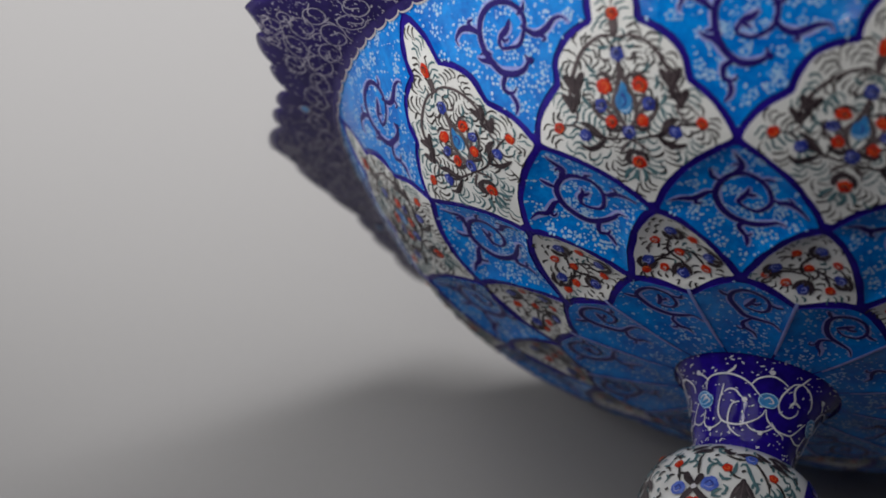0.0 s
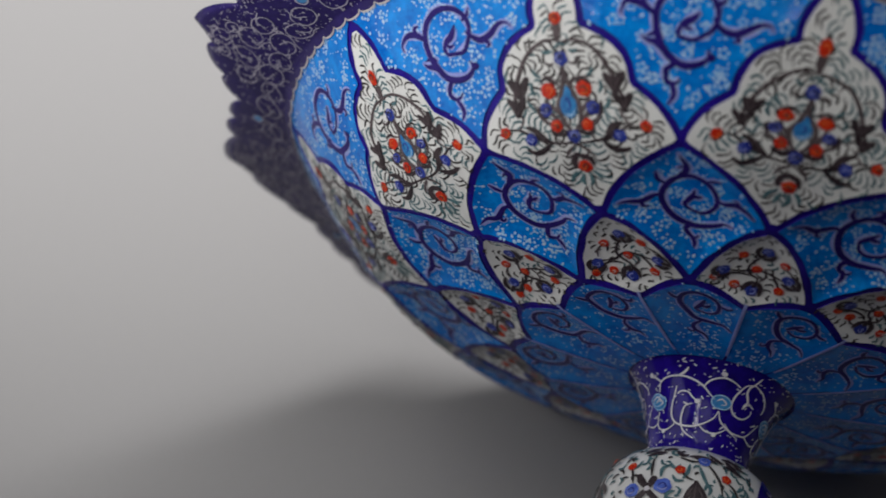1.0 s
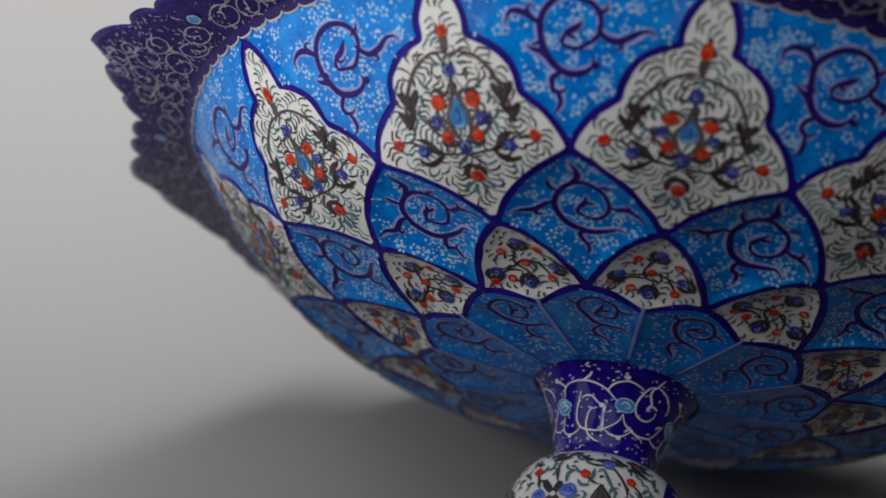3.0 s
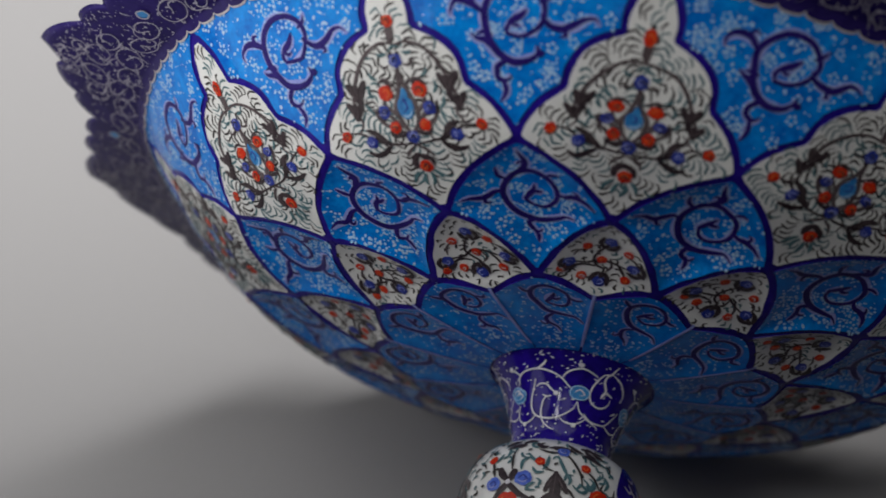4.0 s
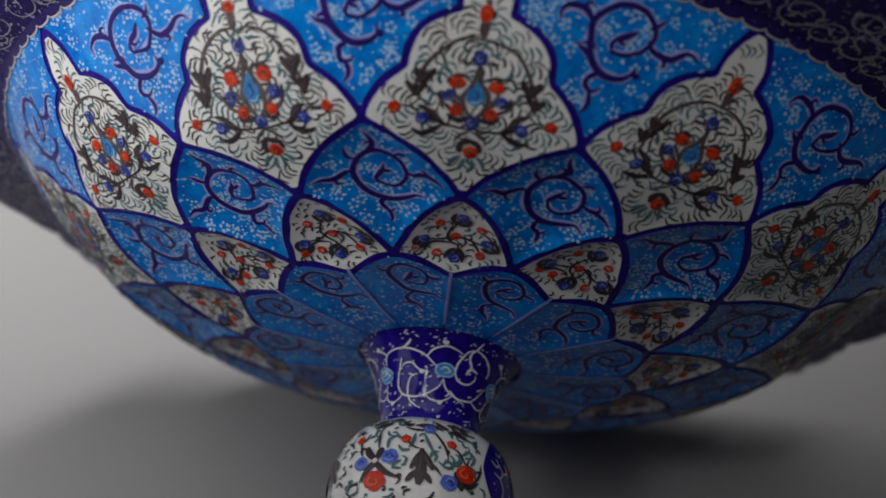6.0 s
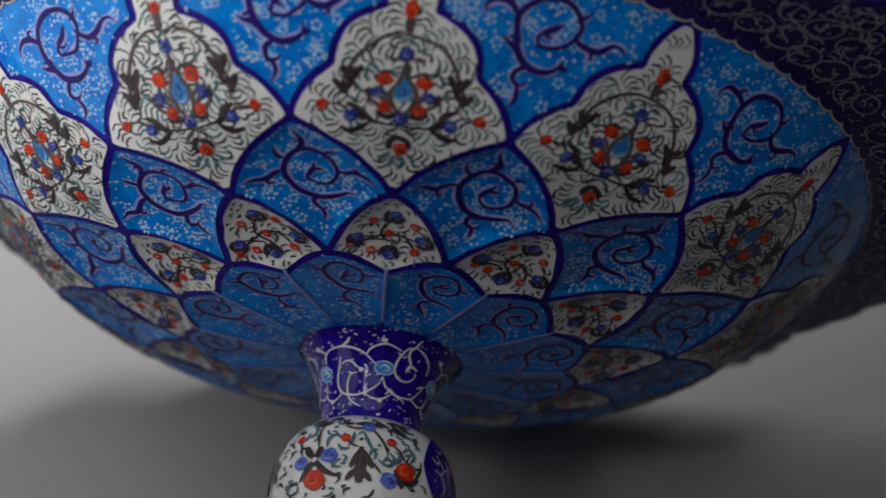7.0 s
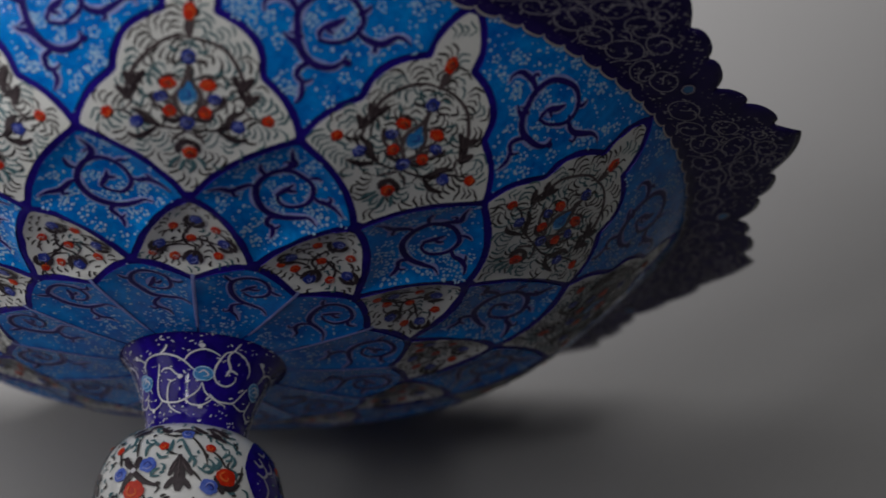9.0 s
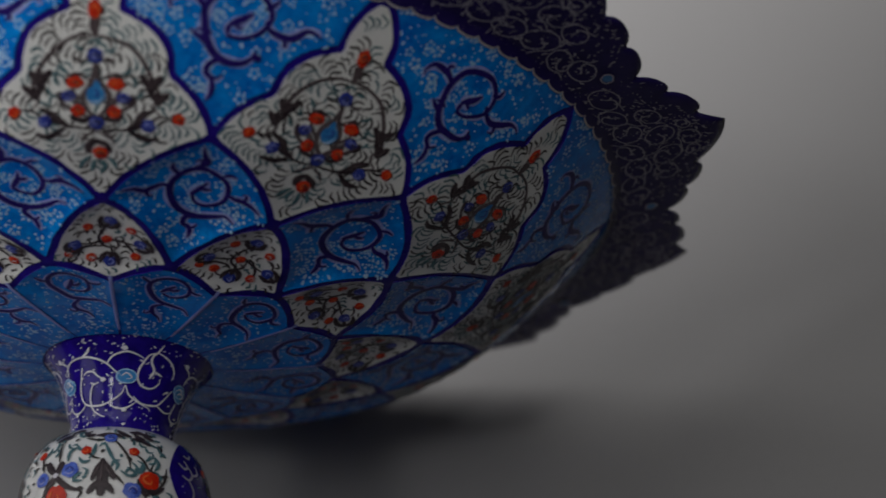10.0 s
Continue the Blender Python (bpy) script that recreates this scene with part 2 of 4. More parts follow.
def studio_walls():
    m, nt, b = shader("dark_studio_paint", 0.8, 0.2)
    nt.links.new(ramp(nt, noise_tex(nt, 3.0), [(0.3, (0.045, 0.045, 0.048)), (0.7, (0.07, 0.07, 0.073))]), b.inputs["Base Color"])

    def slab(name, cx, cy, cz, sx, sy, sz, label):
        bm = bmesh.new()
        bmesh.ops.create_cube(bm, size=1.0, matrix=Matrix.Translation((cx, cy, cz)) @ Matrix.Diagonal((sx, sy, sz, 1)))
        me = bpy.data.meshes.new(name)
        bm.to_mesh(me)
        bm.free()
        me.materials.append(m)
        tagged(new(name, me), label, name.split("_")[0], kind="structure")

    slab("wall_north", 0, 3.05, 0.7, 6.2, 0.1, 4.0, "dark grey painted studio wall behind the paper sweep")
    slab("wall_south", 0, -3.05, 0.7, 6.2, 0.1, 4.0, "dark grey painted studio wall")
    slab("wall_west", -3.05, 0, 0.7, 0.1, 6.0, 4.0, "dark grey painted studio wall")
    slab("wall_east", 3.05, 0, 0.7, 0.1, 6.0, 4.0, "dark grey painted studio wall")
    slab("platform", 0, 0.79, -0.606, 3.9, 1.66, 1.188, "plain dark studio platform under the paper sweep")
    slab("floor", 0, 0, -1.25, 6.2, 6.2, 0.1, "dark grey studio floor")
    slab("ceiling", 0, 0, 2.75, 6.2, 6.2, 0.1, "dark grey studio ceiling")


studio_walls()

# ---- the footed bowl, lying on its side on rim and foot ----
SECTORS = 12
STEP = 2 * math.pi / SECTORS
PHASE = math.radians(-143.74)

bowl = new("footed_bowl")
bowl.matrix_world = pose(0.0, 0.12858, 0.11668, -79.928, 0, 0)
tagged(bowl, "blue and white painted enamel footed bowl lying tipped on its rim", "bowl")

BODY = Surface([(0.05, -0.098), (0.132, -0.096), (0.20, -0.092), (0.29, -0.081), (0.32, -0.072), (0.38, -0.057), (0.4444, -0.0395), (0.511, -0.0150),
                (0.561, 0.0085), (0.5998, 0.040), (0.64, 0.0765), (0.6777, 0.114), (0.705, 0.145), (0.7294, 0.1735), (0.749, 0.1965)])
S_REF = BODY.s_at_radius(0.60)
R_D, R_C, R_B, R_A, R_P, R_EDGE = 0.284, 0.320, 0.4444, 0.5610, 0.7315, 0.744



def ridge(r):
    """Half the width, in sectors, of the hollow struck behind each medallion or small petal; the blue hollows lie between."""
    return float(np.interp(r, (R_D, 0.30, R_C, 0.35, 0.39, 0.42, R_B, 0.47, 0.50, 0.53, R_A, 0.585, 0.61, 0.64, 0.68, 0.71, 0.735, 0.76),
                           (0.0, 0.16, 0.5, 0.42, 0.30, 0.17, 0.0, 0.075, 0.175, 0.315, 0.5, 0.46, 0.37, 0.27, 0.15, 0.08, 0.02, 0.0)))


HOLLOWS = ((R_D, R_B, 0, 0.0125), (R_B, 0.735, 0, 0.0045), (0.15, R_C, 1, 0.0075), (R_C, R_A, 1, 0.0165), (R_A, 0.80, 1, 0.0025))


def hollow(r, s, th):
    """Depth of the beaten relief: every petal is a shallow dish, the painted lines run along the ridges between them."""
    q = (th - BODY.turn) / STEP
    a = abs(q - round(q))
    for lo, hi, between, depth in HOLLOWS:
        if lo < r < hi:
            w = ridge(r)
            pos, w = (0.5 - a, 0.5 - w) if between else (a, w)
            if pos < w:
                v = (r - lo) / (hi - lo)
                up = 1 - abs(2 * v ** (1.35 if hi < 0.6 else 1.0) - 1) ** 2.4 if hi < 0.79 else 1 - (1 - min(1.0, v / 0.4)) ** 2.6
                return depth * (1 - (pos / w) ** 2) * up
    return 0.0


BODY.relief, BODY.turn = hollow, PHASE
BODY.relief = lambda r, s, th: hollow(r, s, th) + 0.0016  # the painted panels stand proud of the ground
v, f = BODY.turned(96, 360, 0.012)
BODY.relief = hollow
mesh_object("basin", v, f, [NAVY], parent=bowl, label="deep blue enamelled bowl wall showing as outlines between panels")


def c1(r):  # edge between white medallion and blue petal
    q = (r - R_B) / (R_A - R_B)
    return 0.5 * (0.62 * q + 0.38 * q ** 2.6)


def c2(r):  # cusped upper edge of the medallion
    rr = [0.5610, 0.570, 0.580, 0.590, 0.600, 0.609, 0.616, 0.621, 0.630, 0.640, 0.650, 0.660, 0.668, 0.674, 0.678, 0.686, 0.696, 0.706, 0.716, 0.725, 0.7315]
    ww = [0.500, 0.490, 0.470, 0.443, 0.408, 0.365, 0.325, 0.298, 0.292, 0.284, 0.266, 0.232, 0.190, 0.142, 0.100, 0.100, 0.095, 0.082, 0.060, 0.033, 0.0]
    return float(np.interp(r, rr, ww))


def c3(r):  # edge between small white petal and blue petal
    q = (r - R_C) / (R_B - R_C)
    return 0.5 * (1 - q) ** 0.72


def c4(r):  # lower edge of the small white petal
    q = max(0.0, (r - R_D) / (R_C - R_D))
    return 0.5 * (0.35 * (1 - math.sqrt(max(0.0, 1 - min(1.0, q) ** 2))) + 0.65 * q)


PANELS = {
    "white_medallion": (R_B, R_P, lambda r: c1(r) if r < R_A else c2(r)),
    "upper_blue_field": (R_A, R_EDGE, lambda r: 0.5 - (c2(r) if r < R_P else 0.0)),
    "blue_petal": (R_C, R_A, lambda r: 0.5 - (c3(r) if r < R_B else c1(r))),
    "small_white_petal": (R_D, R_B, lambda r: c4(r) if r < R_C else c3(r)),
    "inner_blue_petal": (0.128, R_C, lambda r: 0.5 - (c4(r) if r > R_D else 0.0)),
}


BLUE_PANELS = ("upper_blue_field", "blue_petal", "inner_blue_petal")


def panel_mesh(name, line, rng, rows=64, cols=20, bulge=0.0003):
    """One enamel panel: a slightly domed field with a rolled edge, drawn in from its outline by half a line's width."""
    BODY.turn = 0.5 * STEP if name in BLUE_PANELS else 0.0
    lo, hi, half = PANELS[name]
    s0, s1 = BODY.s_at_radius(lo), BODY.s_at_radius(hi)
    rad = lambda s: BODY.radius(s)
    fine = np.linspace(s0, s1, 500)
    full = np.array([half(rad(s)) * STEP * rad(s) for s in fine])
    widths = []
    for i in range(rows + 1):
        s = s0 + (s1 - s0) * i / rows
        r = rad(s)
        pen = 0.5 * line * (4.0 if name == "inner_blue_petal" and r > R_D else 1.0)
        near = np.abs(fine - s) <= pen
        w = float(np.min(full[near] - np.sqrt(pen * pen - (fine[near] - s) ** 2)))
        widths.append((s, r, w))
    keep = [q for q in widths if q[2] > 0.0015]
    waves = [(rng.uniform(20, 190), rng.uniform(0, 6.28), rng.uniform(0.2, 0.55)) for _ in range(10)]

    def sway(side, s, w):  # an outline drawn by hand
        own = waves[:5] if side < 0 else waves[5:]
        return min(1.0, w / 0.02) * 0.0010 * sum(a * math.sin(f * s + b) for f, b, a in own)

    verts, faces = [], []
    n = len(keep)
    for i, (s, r, w) in enumerate(keep):
        v_in = min(i, n - 1 - i) / (n - 1)
        for j in range(cols + 1):
            u = -1 + 2 * j / cols
            verts.append(BODY.place(s, (u * w + abs(u) * sway(u, s, w)) / r, 0.0004 + bulge * (1 - u * u) * min(1, 6 * v_in)))
    for i in range(n - 1):
        for j in range(cols):
            a = i * (cols + 1) + j
            faces.append((a, a + 1, a + cols + 2, a + cols + 1))
    # a narrow step down to the ground all round
    for u in (-1, 1):
        base = len(verts)
        for s, r, w in keep:
            verts.append(BODY.place(s, (u * w + sway(u, s, w)) / r, 0.0004))
            verts.append(BODY.place(s, (u * (w + 0.0008) + sway(u, s, w)) / r, -0.0020))
        for i in range(n - 1):
            a = base + 2 * i
            faces.append((a, a + 1, a + 3, a + 2))
    return verts, faces, [0] * ((n - 1) * cols) + [1] * (2 * (n - 1))


def panel_points(name, count, rng, margin=0.012):
    """Scattered places inside a panel, as offsets in the drawing."""
    lo, hi, half = PANELS[name]
    out = []
    while len(out) < count:
        s = rng.uniform(BODY.s_at_radius(lo), BODY.s_at_radius(hi))
        r = BODY.radius(s)
        x = rng.uniform(-0.5, 0.5) * STEP * r
        if abs(x) < half(r) * STEP * r - margin:
            out.append((x, s - S_REF))
    return out


def panel_painter(name, rng, sag=0.0):
    """A painter whose brushwork follows the dome of one kind of panel."""
    p = Painter(BODY, S_REF, None, rng, 0.0012)
    lo, hi, half = PANELS[name]
    s0, s1 = BODY.s_at_radius(lo), BODY.s_at_radius(hi)

    def ease(a, b, q):
        q = min(1.0, max(0.0, (q - a) / (b - a)))
        return q * q * (3 - 2 * q)

    def put(x, y, lift):
        y = p.sink(y) if p.hung else y
        s = S_REF + y
        r = BODY.radius(s)
        w = max(0.004, half(min(hi, max(lo, r))) * STEP * r - 0.004)
        u = min(1.0, abs(x) / w)
        v_in = max(0.0, min(s - s0, s1 - s) / (s1 - s0))
        p.v.append(BODY.place(s, x / r, lift - 0.0008 + 0.0003 * (1 - u * u) * min(1, 6 * v_in)))
        return len(p.v) - 1

    # the upper ornament hangs a little lower on some panels
    p.hung, p.sink = sag > 0, lambda y: y - sag * ease(-0.03, 0.05, y) * (1 - ease(0.10, 0.145, y))
    p.put = put
    return p


def speckle(p, name, flowers, dots, rng):
    for x, y in panel_points(name, flowers, rng, 0.016):
        p.dot_flower(x, y, rng.uniform(0.0048, 0.0066), DOT)
    for x, y in panel_points(name, dots, rng, 0.008):
        q = rng.uniform(0.0013, 0.0028)
        p.dab(x, y, q * rng.uniform(0.8, 1.8), q, rng.uniform(0, 3), DOT, 0.0017, 5, 0.25)


def paint_upper(rng, k):
    p = panel_painter("upper_blue_field", rng)
    speckle(p, "upper_blue_field", 60, 190, rng)
    # the ring winds in to a forked bud
    p.scroll(points("30,77 30,66 18,58 0,56 -18,63 -32,79 -39,99 -40,121 -30,142 -7,154 20,152 37,138 42,121 36,105 22,94 6,90 -9,91"), 0.0135, belly=0.16, taper=(0.3, 0.5))
    p.scroll(points("18,125 9,115 -2,110 -8,103"), 0.0135, belly=0.5, taper=(0.2, 0.4))
    p.scroll(points("-6,106 -9,99 -8,92"), 0.0095, taper=(0.7, 0.4))
    p.scroll(points("-4,108 4,103 10,104"), 0.0075, taper=(0.8, 0.2))
    # leaf at the stem, its hooked end and the tail below
    p.scroll(points("-29,74 -38,82 -48,86 -56,92"), 0.0115, belly=0.3, taper=(0.7, 0.1))
    p.dab(0.035, 0.068, 0.0060, 0.0052, 0.3, SCROLL, 0.0026)
    p.scroll(points("-10,57 -22,50 -26,41 -20,32 -10,31 -4,37"), 0.0105, belly=0.3, taper=(0.8, 0.25))
    p.tendril(points("-19,33 -13,22 -12,12 -19,0"), 0.0097)
    p.tendril(points("36,118 46,106 60,102 76,106 92,116 106,118 113,111"), 0.0130, -1)
    p.tendril(points("-36,116 -46,127 -60,134 -76,134 -88,124 -84,114"), 0.0126, -1)
    p.tendril(points("-28,88 -38,94 -50,92"), 0.0084)
    p.tendril(points("34,132 46,140 50,150"), 0.0084)
    return p


def paint_petal(rng, k):
    p = panel_painter("blue_petal", rng)
    speckle(p, "blue_petal", 44, 140, rng)
    p.scroll(points("64,-192 50,-187 34,-193 12,-200 -10,-193 -26,-176 -33,-153 -28,-131 -13,-116 8,-112 28,-117 41,-131 44,-149 37,-166 21,-176 5,-172 -2,-160"), 0.0130, belly=0.2, taper=(0.15, 0.5))
    p.scroll(points("-3,-163 2,-152 11,-145 15,-134"), 0.0115, belly=0.5, taper=(0.5, 0.15))
    p.scroll(points("6,-148 16,-150 24,-145"), 0.0085, taper=(0.7, 0.2))
    p.tendril(points("-33,-150 -44,-147 -56,-156 -68,-160 -80,-156 -96,-158"), 0.0126, 1)
    p.tendril(points("44,-146 54,-152 68,-150 82,-155 95,-165"), 0.0118, 1)
    p.tendril(points("-14,-118 0,-107 7,-96 0,-85 -5,-68"), 0.0126, 1)
    p.tendril(points("-26,-126 -35,-117 -38,-104"), 0.0088)
    p.tendril(points("30,-118 42,-112 50,-114"), 0.0080)
    p.scroll(points("12,-198 0,-205 0,-217 10,-222 17,-215"), 0.0105, belly=0.35, taper=(0.8, 0.3))
    p.tendril(points("4,-219 10,-228 8,-243"), 0.0092)
    return p


def paint_inner(rng, k):
    p = panel_painter("inner_blue_petal", rng)
    for x, y in panel_points("inner_blue_petal", 150, rng, 0.010):
        q = rng.uniform(0.0012, 0.0025)
        p.dab(x, y, q * rng.uniform(0.8, 1.8), q, rng.uniform(0, 3), DOT, 0.0017, 5, 0.25)
    p.scroll(points("50,-414 40,-402 22,-401 2,-396 -12,-379 -19,-356 -14,-337 4,-329 24,-332 38,-348 33,-371 16,-380 2,-373"), 0.0105, belly=0.25, taper=(0.15, 0.5))
    p.scroll(points("0,-371 9,-360 17,-346"), 0.0100, taper=(0.5, 0.2))
    p.scroll(points("8,-360 18,-362 24,-356"), 0.0075, taper=(0.7, 0.2))
    p.tendril(points("9,-402 -3,-412 0,-427 10,-434 14,-447"), 0.0088, -1)
    p.tendril(points("-17,-348 -27,-341 -33,-330"), 0.0080)
    p.tendril(points("36,-352 48,-356 57,-349"), 0.0080)
    p.wobble = 0.0
    p.stroke([(0.5 * STEP * BODY.radius(S_REF + y) - 0.0002, y) for y in (-0.330, -0.36, -0.41, -0.455, -0.480)], 0.0056, HALO, 0.0030, (0.9, 0.6))
    return p


def flower(p, x, y, size, mat, core=None):
    """A small rounded blossom of overlapping dabs with a lighter or darker heart."""
    a0 = p.rng.uniform(0, 6.28)
    for i in range(5):
        a = a0 + i * 2.51
        p.dab(x + 0.24 * size * math.cos(a), y + 0.24 * size * math.sin(a), size * 0.76, size * 0.70, a, mat, 0.0030 + 0.00012 * i, 12, 0.08)
    swirl = [(x + size * q * math.cos(a0 + t), y + size * q * math.sin(a0 + t)) for q, t in ((0.58, 0.0), (0.55, 1.1), (0.48, 2.2), (0.36, 3.4), (0.18, 4.6))]
    if mat is RED:
        p.stroke(swirl, size * 0.24, ORANGE, 0.0042, (0.5, 0.3), step=0.003)
    elif mat is not IRIS:
        p.stroke(swirl, size * 0.20, HALO, 0.0042, (0.5, 0.3), step=0.003)
    if core:
        p.stroke([(x - 0.45 * size, y - 0.1 * size), (x, y + 0.35 * size), (x + 0.45 * size, y - 0.1 * size), (x, y - 0.4 * size)], size * 0.22, core, 0.0046, step=0.002)


def field_strokes(p, name, tries, across, along, busy, width, length, rng, fans, margin=0.006, teal=0.38, comb=5):
    """Combs of curved strokes, side by side, that fan out from the flowers until the field is full."""
    done = []
    lo, hi, half = PANELS[name]

    def lay(x, y, a, bend, mat):
        if any(math.hypot(x - u, y - w) < c for u, w, c in busy):
            return False
        c, s = math.cos(a), math.sin(a)
        if any(abs((x - u) * c + (y - w) * s) < along and abs((y - w) * c - (x - u) * s) < 0.85 * across for u, w in done):
            return False
        l = length * rng.uniform(0.8, 1.2)
        arc = [(x, y)]
        for way in (-1, 1):
            u, w, q = x, y, a
            for _ in range(2):
                q += way * bend * 0.5
                u, w = u + way * 0.25 * l * math.cos(q), w + way * 0.25 * l * math.sin(q)
                arc.insert(0 if way < 0 else len(arc), (u, w))
        for u, w in arc:
            r = BODY.radius(S_REF + w)
            if not (lo + 0.006 < r < hi - 0.006 and abs(u) < half(r) * STEP * r - margin):
                return False
        done.append((x, y))
        p.stroke(arc, width * rng.uniform(0.75, 1.2), mat, 0.0020, (0.25, 0.65), 0.7, 0.005)
        return True

    for x, y in panel_points(name, tries, rng, margin):
        fx, fy, axis = min(fans, key=lambda q: math.hypot(x - q[0], y - q[1]))
        a = math.atan2(y - fy, x - fx)
        side = 1 if math.sin(a - axis) > 0 else -1
        a += side * 0.35
        bend = side * rng.uniform(0.55, 0.85)
        mat = TEAL if rng.random() < teal else STROKE
        if not lay(x, y, a, bend, mat):
            continue
        for way in (-1, 1):
            u, w, q = x, y, a
            for _ in range(rng.randint(2, comb)):
                u, w, q = u - way * across * math.sin(q), w + way * across * math.cos(q), q + way * 0.10
                if not lay(u, w, q, bend, mat if rng.random() < 0.8 else STROKE):
                    break


def bud(p, x, y, size, mat, rng):
    """A blossom with dark brush marks hugging one side of it."""
    a = rng.uniform(0, 6.28)
    for d in (0.0, 1.2):
        p.stroke([(x + 1.05 * size * math.cos(a + d + t), y + 1.05 * size * math.sin(a + d + t)) for t in (0, 0.4, 0.8)], size * 0.42, STROKE, 0.0028, (0.3, 0.3), step=0.004)
    flower(p, x, y, size, mat, STROKE if mat is BLOSSOM or rng.random() < 0.5 else None)


def paint_medallion(rng, k):
    p = panel_painter("white_medallion", rng, (0.014, 0.0, 0.017, 0.016)[k])
    busy = [(0.0, 0.0, 0.020), (0.0, 0.062, 0.014), (0.0, -0.045, 0.013), (0.0, 0.116, 0.013), (0.0, -0.086, 0.017)]
    for side in (-1, 1):
        busy += [(side * x / 1000, y / 1000, r / 1000) for x, y, r in ((64, -44, 11), (105, -30, 11), (26, 20, 12), (23, -29, 11), (40, -2, 11), (78, 4, 10), (74, 26, 10))]
    fans = [(0, 0.062, 1.57), (0, 0.104, 1.57), (0, -0.086, -1.57), (0, -0.045, -1.57)]
    for side in (1, -1):
        for x, y, a in ((26, 18, 1.2), (105, -32, 0.2), (64, -44, -1.2), (76, 14, 0.2), (58, 62, 0.8), (42, -2, 0.1), (36, 78, 1.1), (30, -66, -1.2)):
            fans.append((side * x / 1000, y / 1000, a if side > 0 else math.pi - a))
    fans = [(x, p.sink(y), a) for x, y, a in fans]
    busy = [(x, p.sink(y), c) for x, y, c in busy]
    hung, p.hung = p.hung, False
    field_strokes(p, "white_medallion", 1700, 0.0091, 0.0195, busy, 0.0033, 0.0235, rng, fans, 0.006, 0.50, 8)
    p.hung = hung
    # the arch, its dark leaves and the low branch
    for side in (-1, 1):
        p.stroke([(side * x, y) for x, y in points("0,86 24,85 48,72 66,50 76,24 80,4 73,-16 84,-30")], 0.0056, STEM, 0.0026, (0.5, 0.4))
        for x, y, size in ((0.071, 0.032, 1.22), (0.079, 0.006, 1.12)):  # two arrowhead leaves, one below the other
            x, tip = side * x, y - 0.017 * size
            for d in (-1, 1):
                p.stroke([(x, tip), (x + d * 0.0045 * size, y - 0.004 * size), (x + d * 0.0115 * size, y + 0.008 * size)], 0.0092 * size, LEAF, 0.0030, (0.25, 0.35), 0.6)
            p.stroke([(x, tip + 0.003), (x, y - 0.003), (x, y + 0.006)], 0.0080 * size, LEAF, 0.0031, (0.4, 0.5))
            p.stroke([(x - 0.0060 * size, y + 0.003), (x, tip + 0.006), (x + 0.0060 * size, y + 0.003)], 0.0018, STEM, 0.0042, (0.4, 0.4))
        p.stroke([(side * x, y) for x, y in points("0,-56 24,-55 48,-50 66,-40 80,-32 102,-28")], 0.0040, LEAF, 0.0028, (0.6, 0.4))
        for text, w in (("34,-54 46,-46 58,-31 74,-26", 9.6), ("38,-53 52,-62 66,-66 78,-60", 8.6), ("54,-34 58,-44 68,-52", 5.0)):
            p.stroke([(side * x, y) for x, y in points(text)], w / 1000, LEAF, 0.0029, (0.3, 0.3))
        for text in ("44,-47 56,-35 68,-31",):
            p.stroke([(side * x, y) for x, y in points(text)], 0.0018, STEM, 0.0040, (0.4, 0.4))
        flower(p, side * 0.066, -0.045, 0.0096, BLOSSOM, None)
        bud(p, side * 0.105, -0.030, 0.0084, RED, rng)
        bud(p, side * 0.026, 0.020, 0.0116, RED, rng)
        bud(p, side * 0.023, -0.029, 0.0092, RED, rng)
        bud(p, side * 0.035, -0.006, 0.0098, BLOSSOM, rng)
        for text, w in (("8,-38 16,-42 28,-40 34,-32", 6.0), ("40,-18 46,-10 46,2", 5.6), ("16,30 24,36 36,34", 5.0)):
            p.stroke([(side * x, y) for x, y in points(text)], w / 1000, LEAF, 0.0029, (0.4, 0.2))
        # almond of grey stems round the middle blossom
        p.stroke([(side * x, y) for x, y in points("0,-40 12,-26 16,-6 11,12 4,28 0,54")], 0.0072, STEM, 0.0029, (0.6, 0.5))
        p.stroke([(side * x, y) for x, y in points("4,-34 20,-20 30,-10 46,-12")], 0.0060, STEM, 0.0028, (0.5, 0.3))
        for text, w in (("2,-40 24,-32 42,-18 50,2", 5.0), ("14,-14 24,-6 30,6 28,14", 5.6), ("6,22 14,32 26,36 36,30", 4.0), ("0,-58 14,-66 22,-78", 4.4), ("10,56 20,54 26,60", 4.0)):
            p.stroke([(side * x, y) for x, y in points(text)], w / 1000, STEM, 0.0027, (0.4, 0.3))
        for text in ("50,-8 58,0 60,10", "46,14 52,24 50,32", "34,38 42,42 44,50", "12,72 20,70 26,74"):
            p.stroke([(side * x, y) for x, y in points(text)], 0.0050, TEAL, 0.0026, (0.4, 0.2))
    p.dab(0, -0.003, 0.0125, 0.0165, 0, IRIS, 0.0034, 14, 0.05)
    p.stroke(points("0,6 0,16 0,26"), 0.0125, IRIS, 0.0034, (0.9, 0.1), 0.2)
    p.stroke(points("-7,-14 0,-18 8,-13 10,-4"), 0.0026, DOT, 0.0042, (0.4, 0.3))
    p.stroke([(-0.004, -0.008), (0.004, -0.002), (0.0, 0.008), (-0.004, 0.004)], 0.0030, BLOSSOM, 0.0042)
    bud(p, 0, 0.062, 0.0102, BLOSSOM, rng)
    bud(p, 0, -0.045, 0.0102, BLOSSOM, rng)
    p.stroke(points("-9,74 0,82 10,76"), 0.004, TEAL, 0.0028)
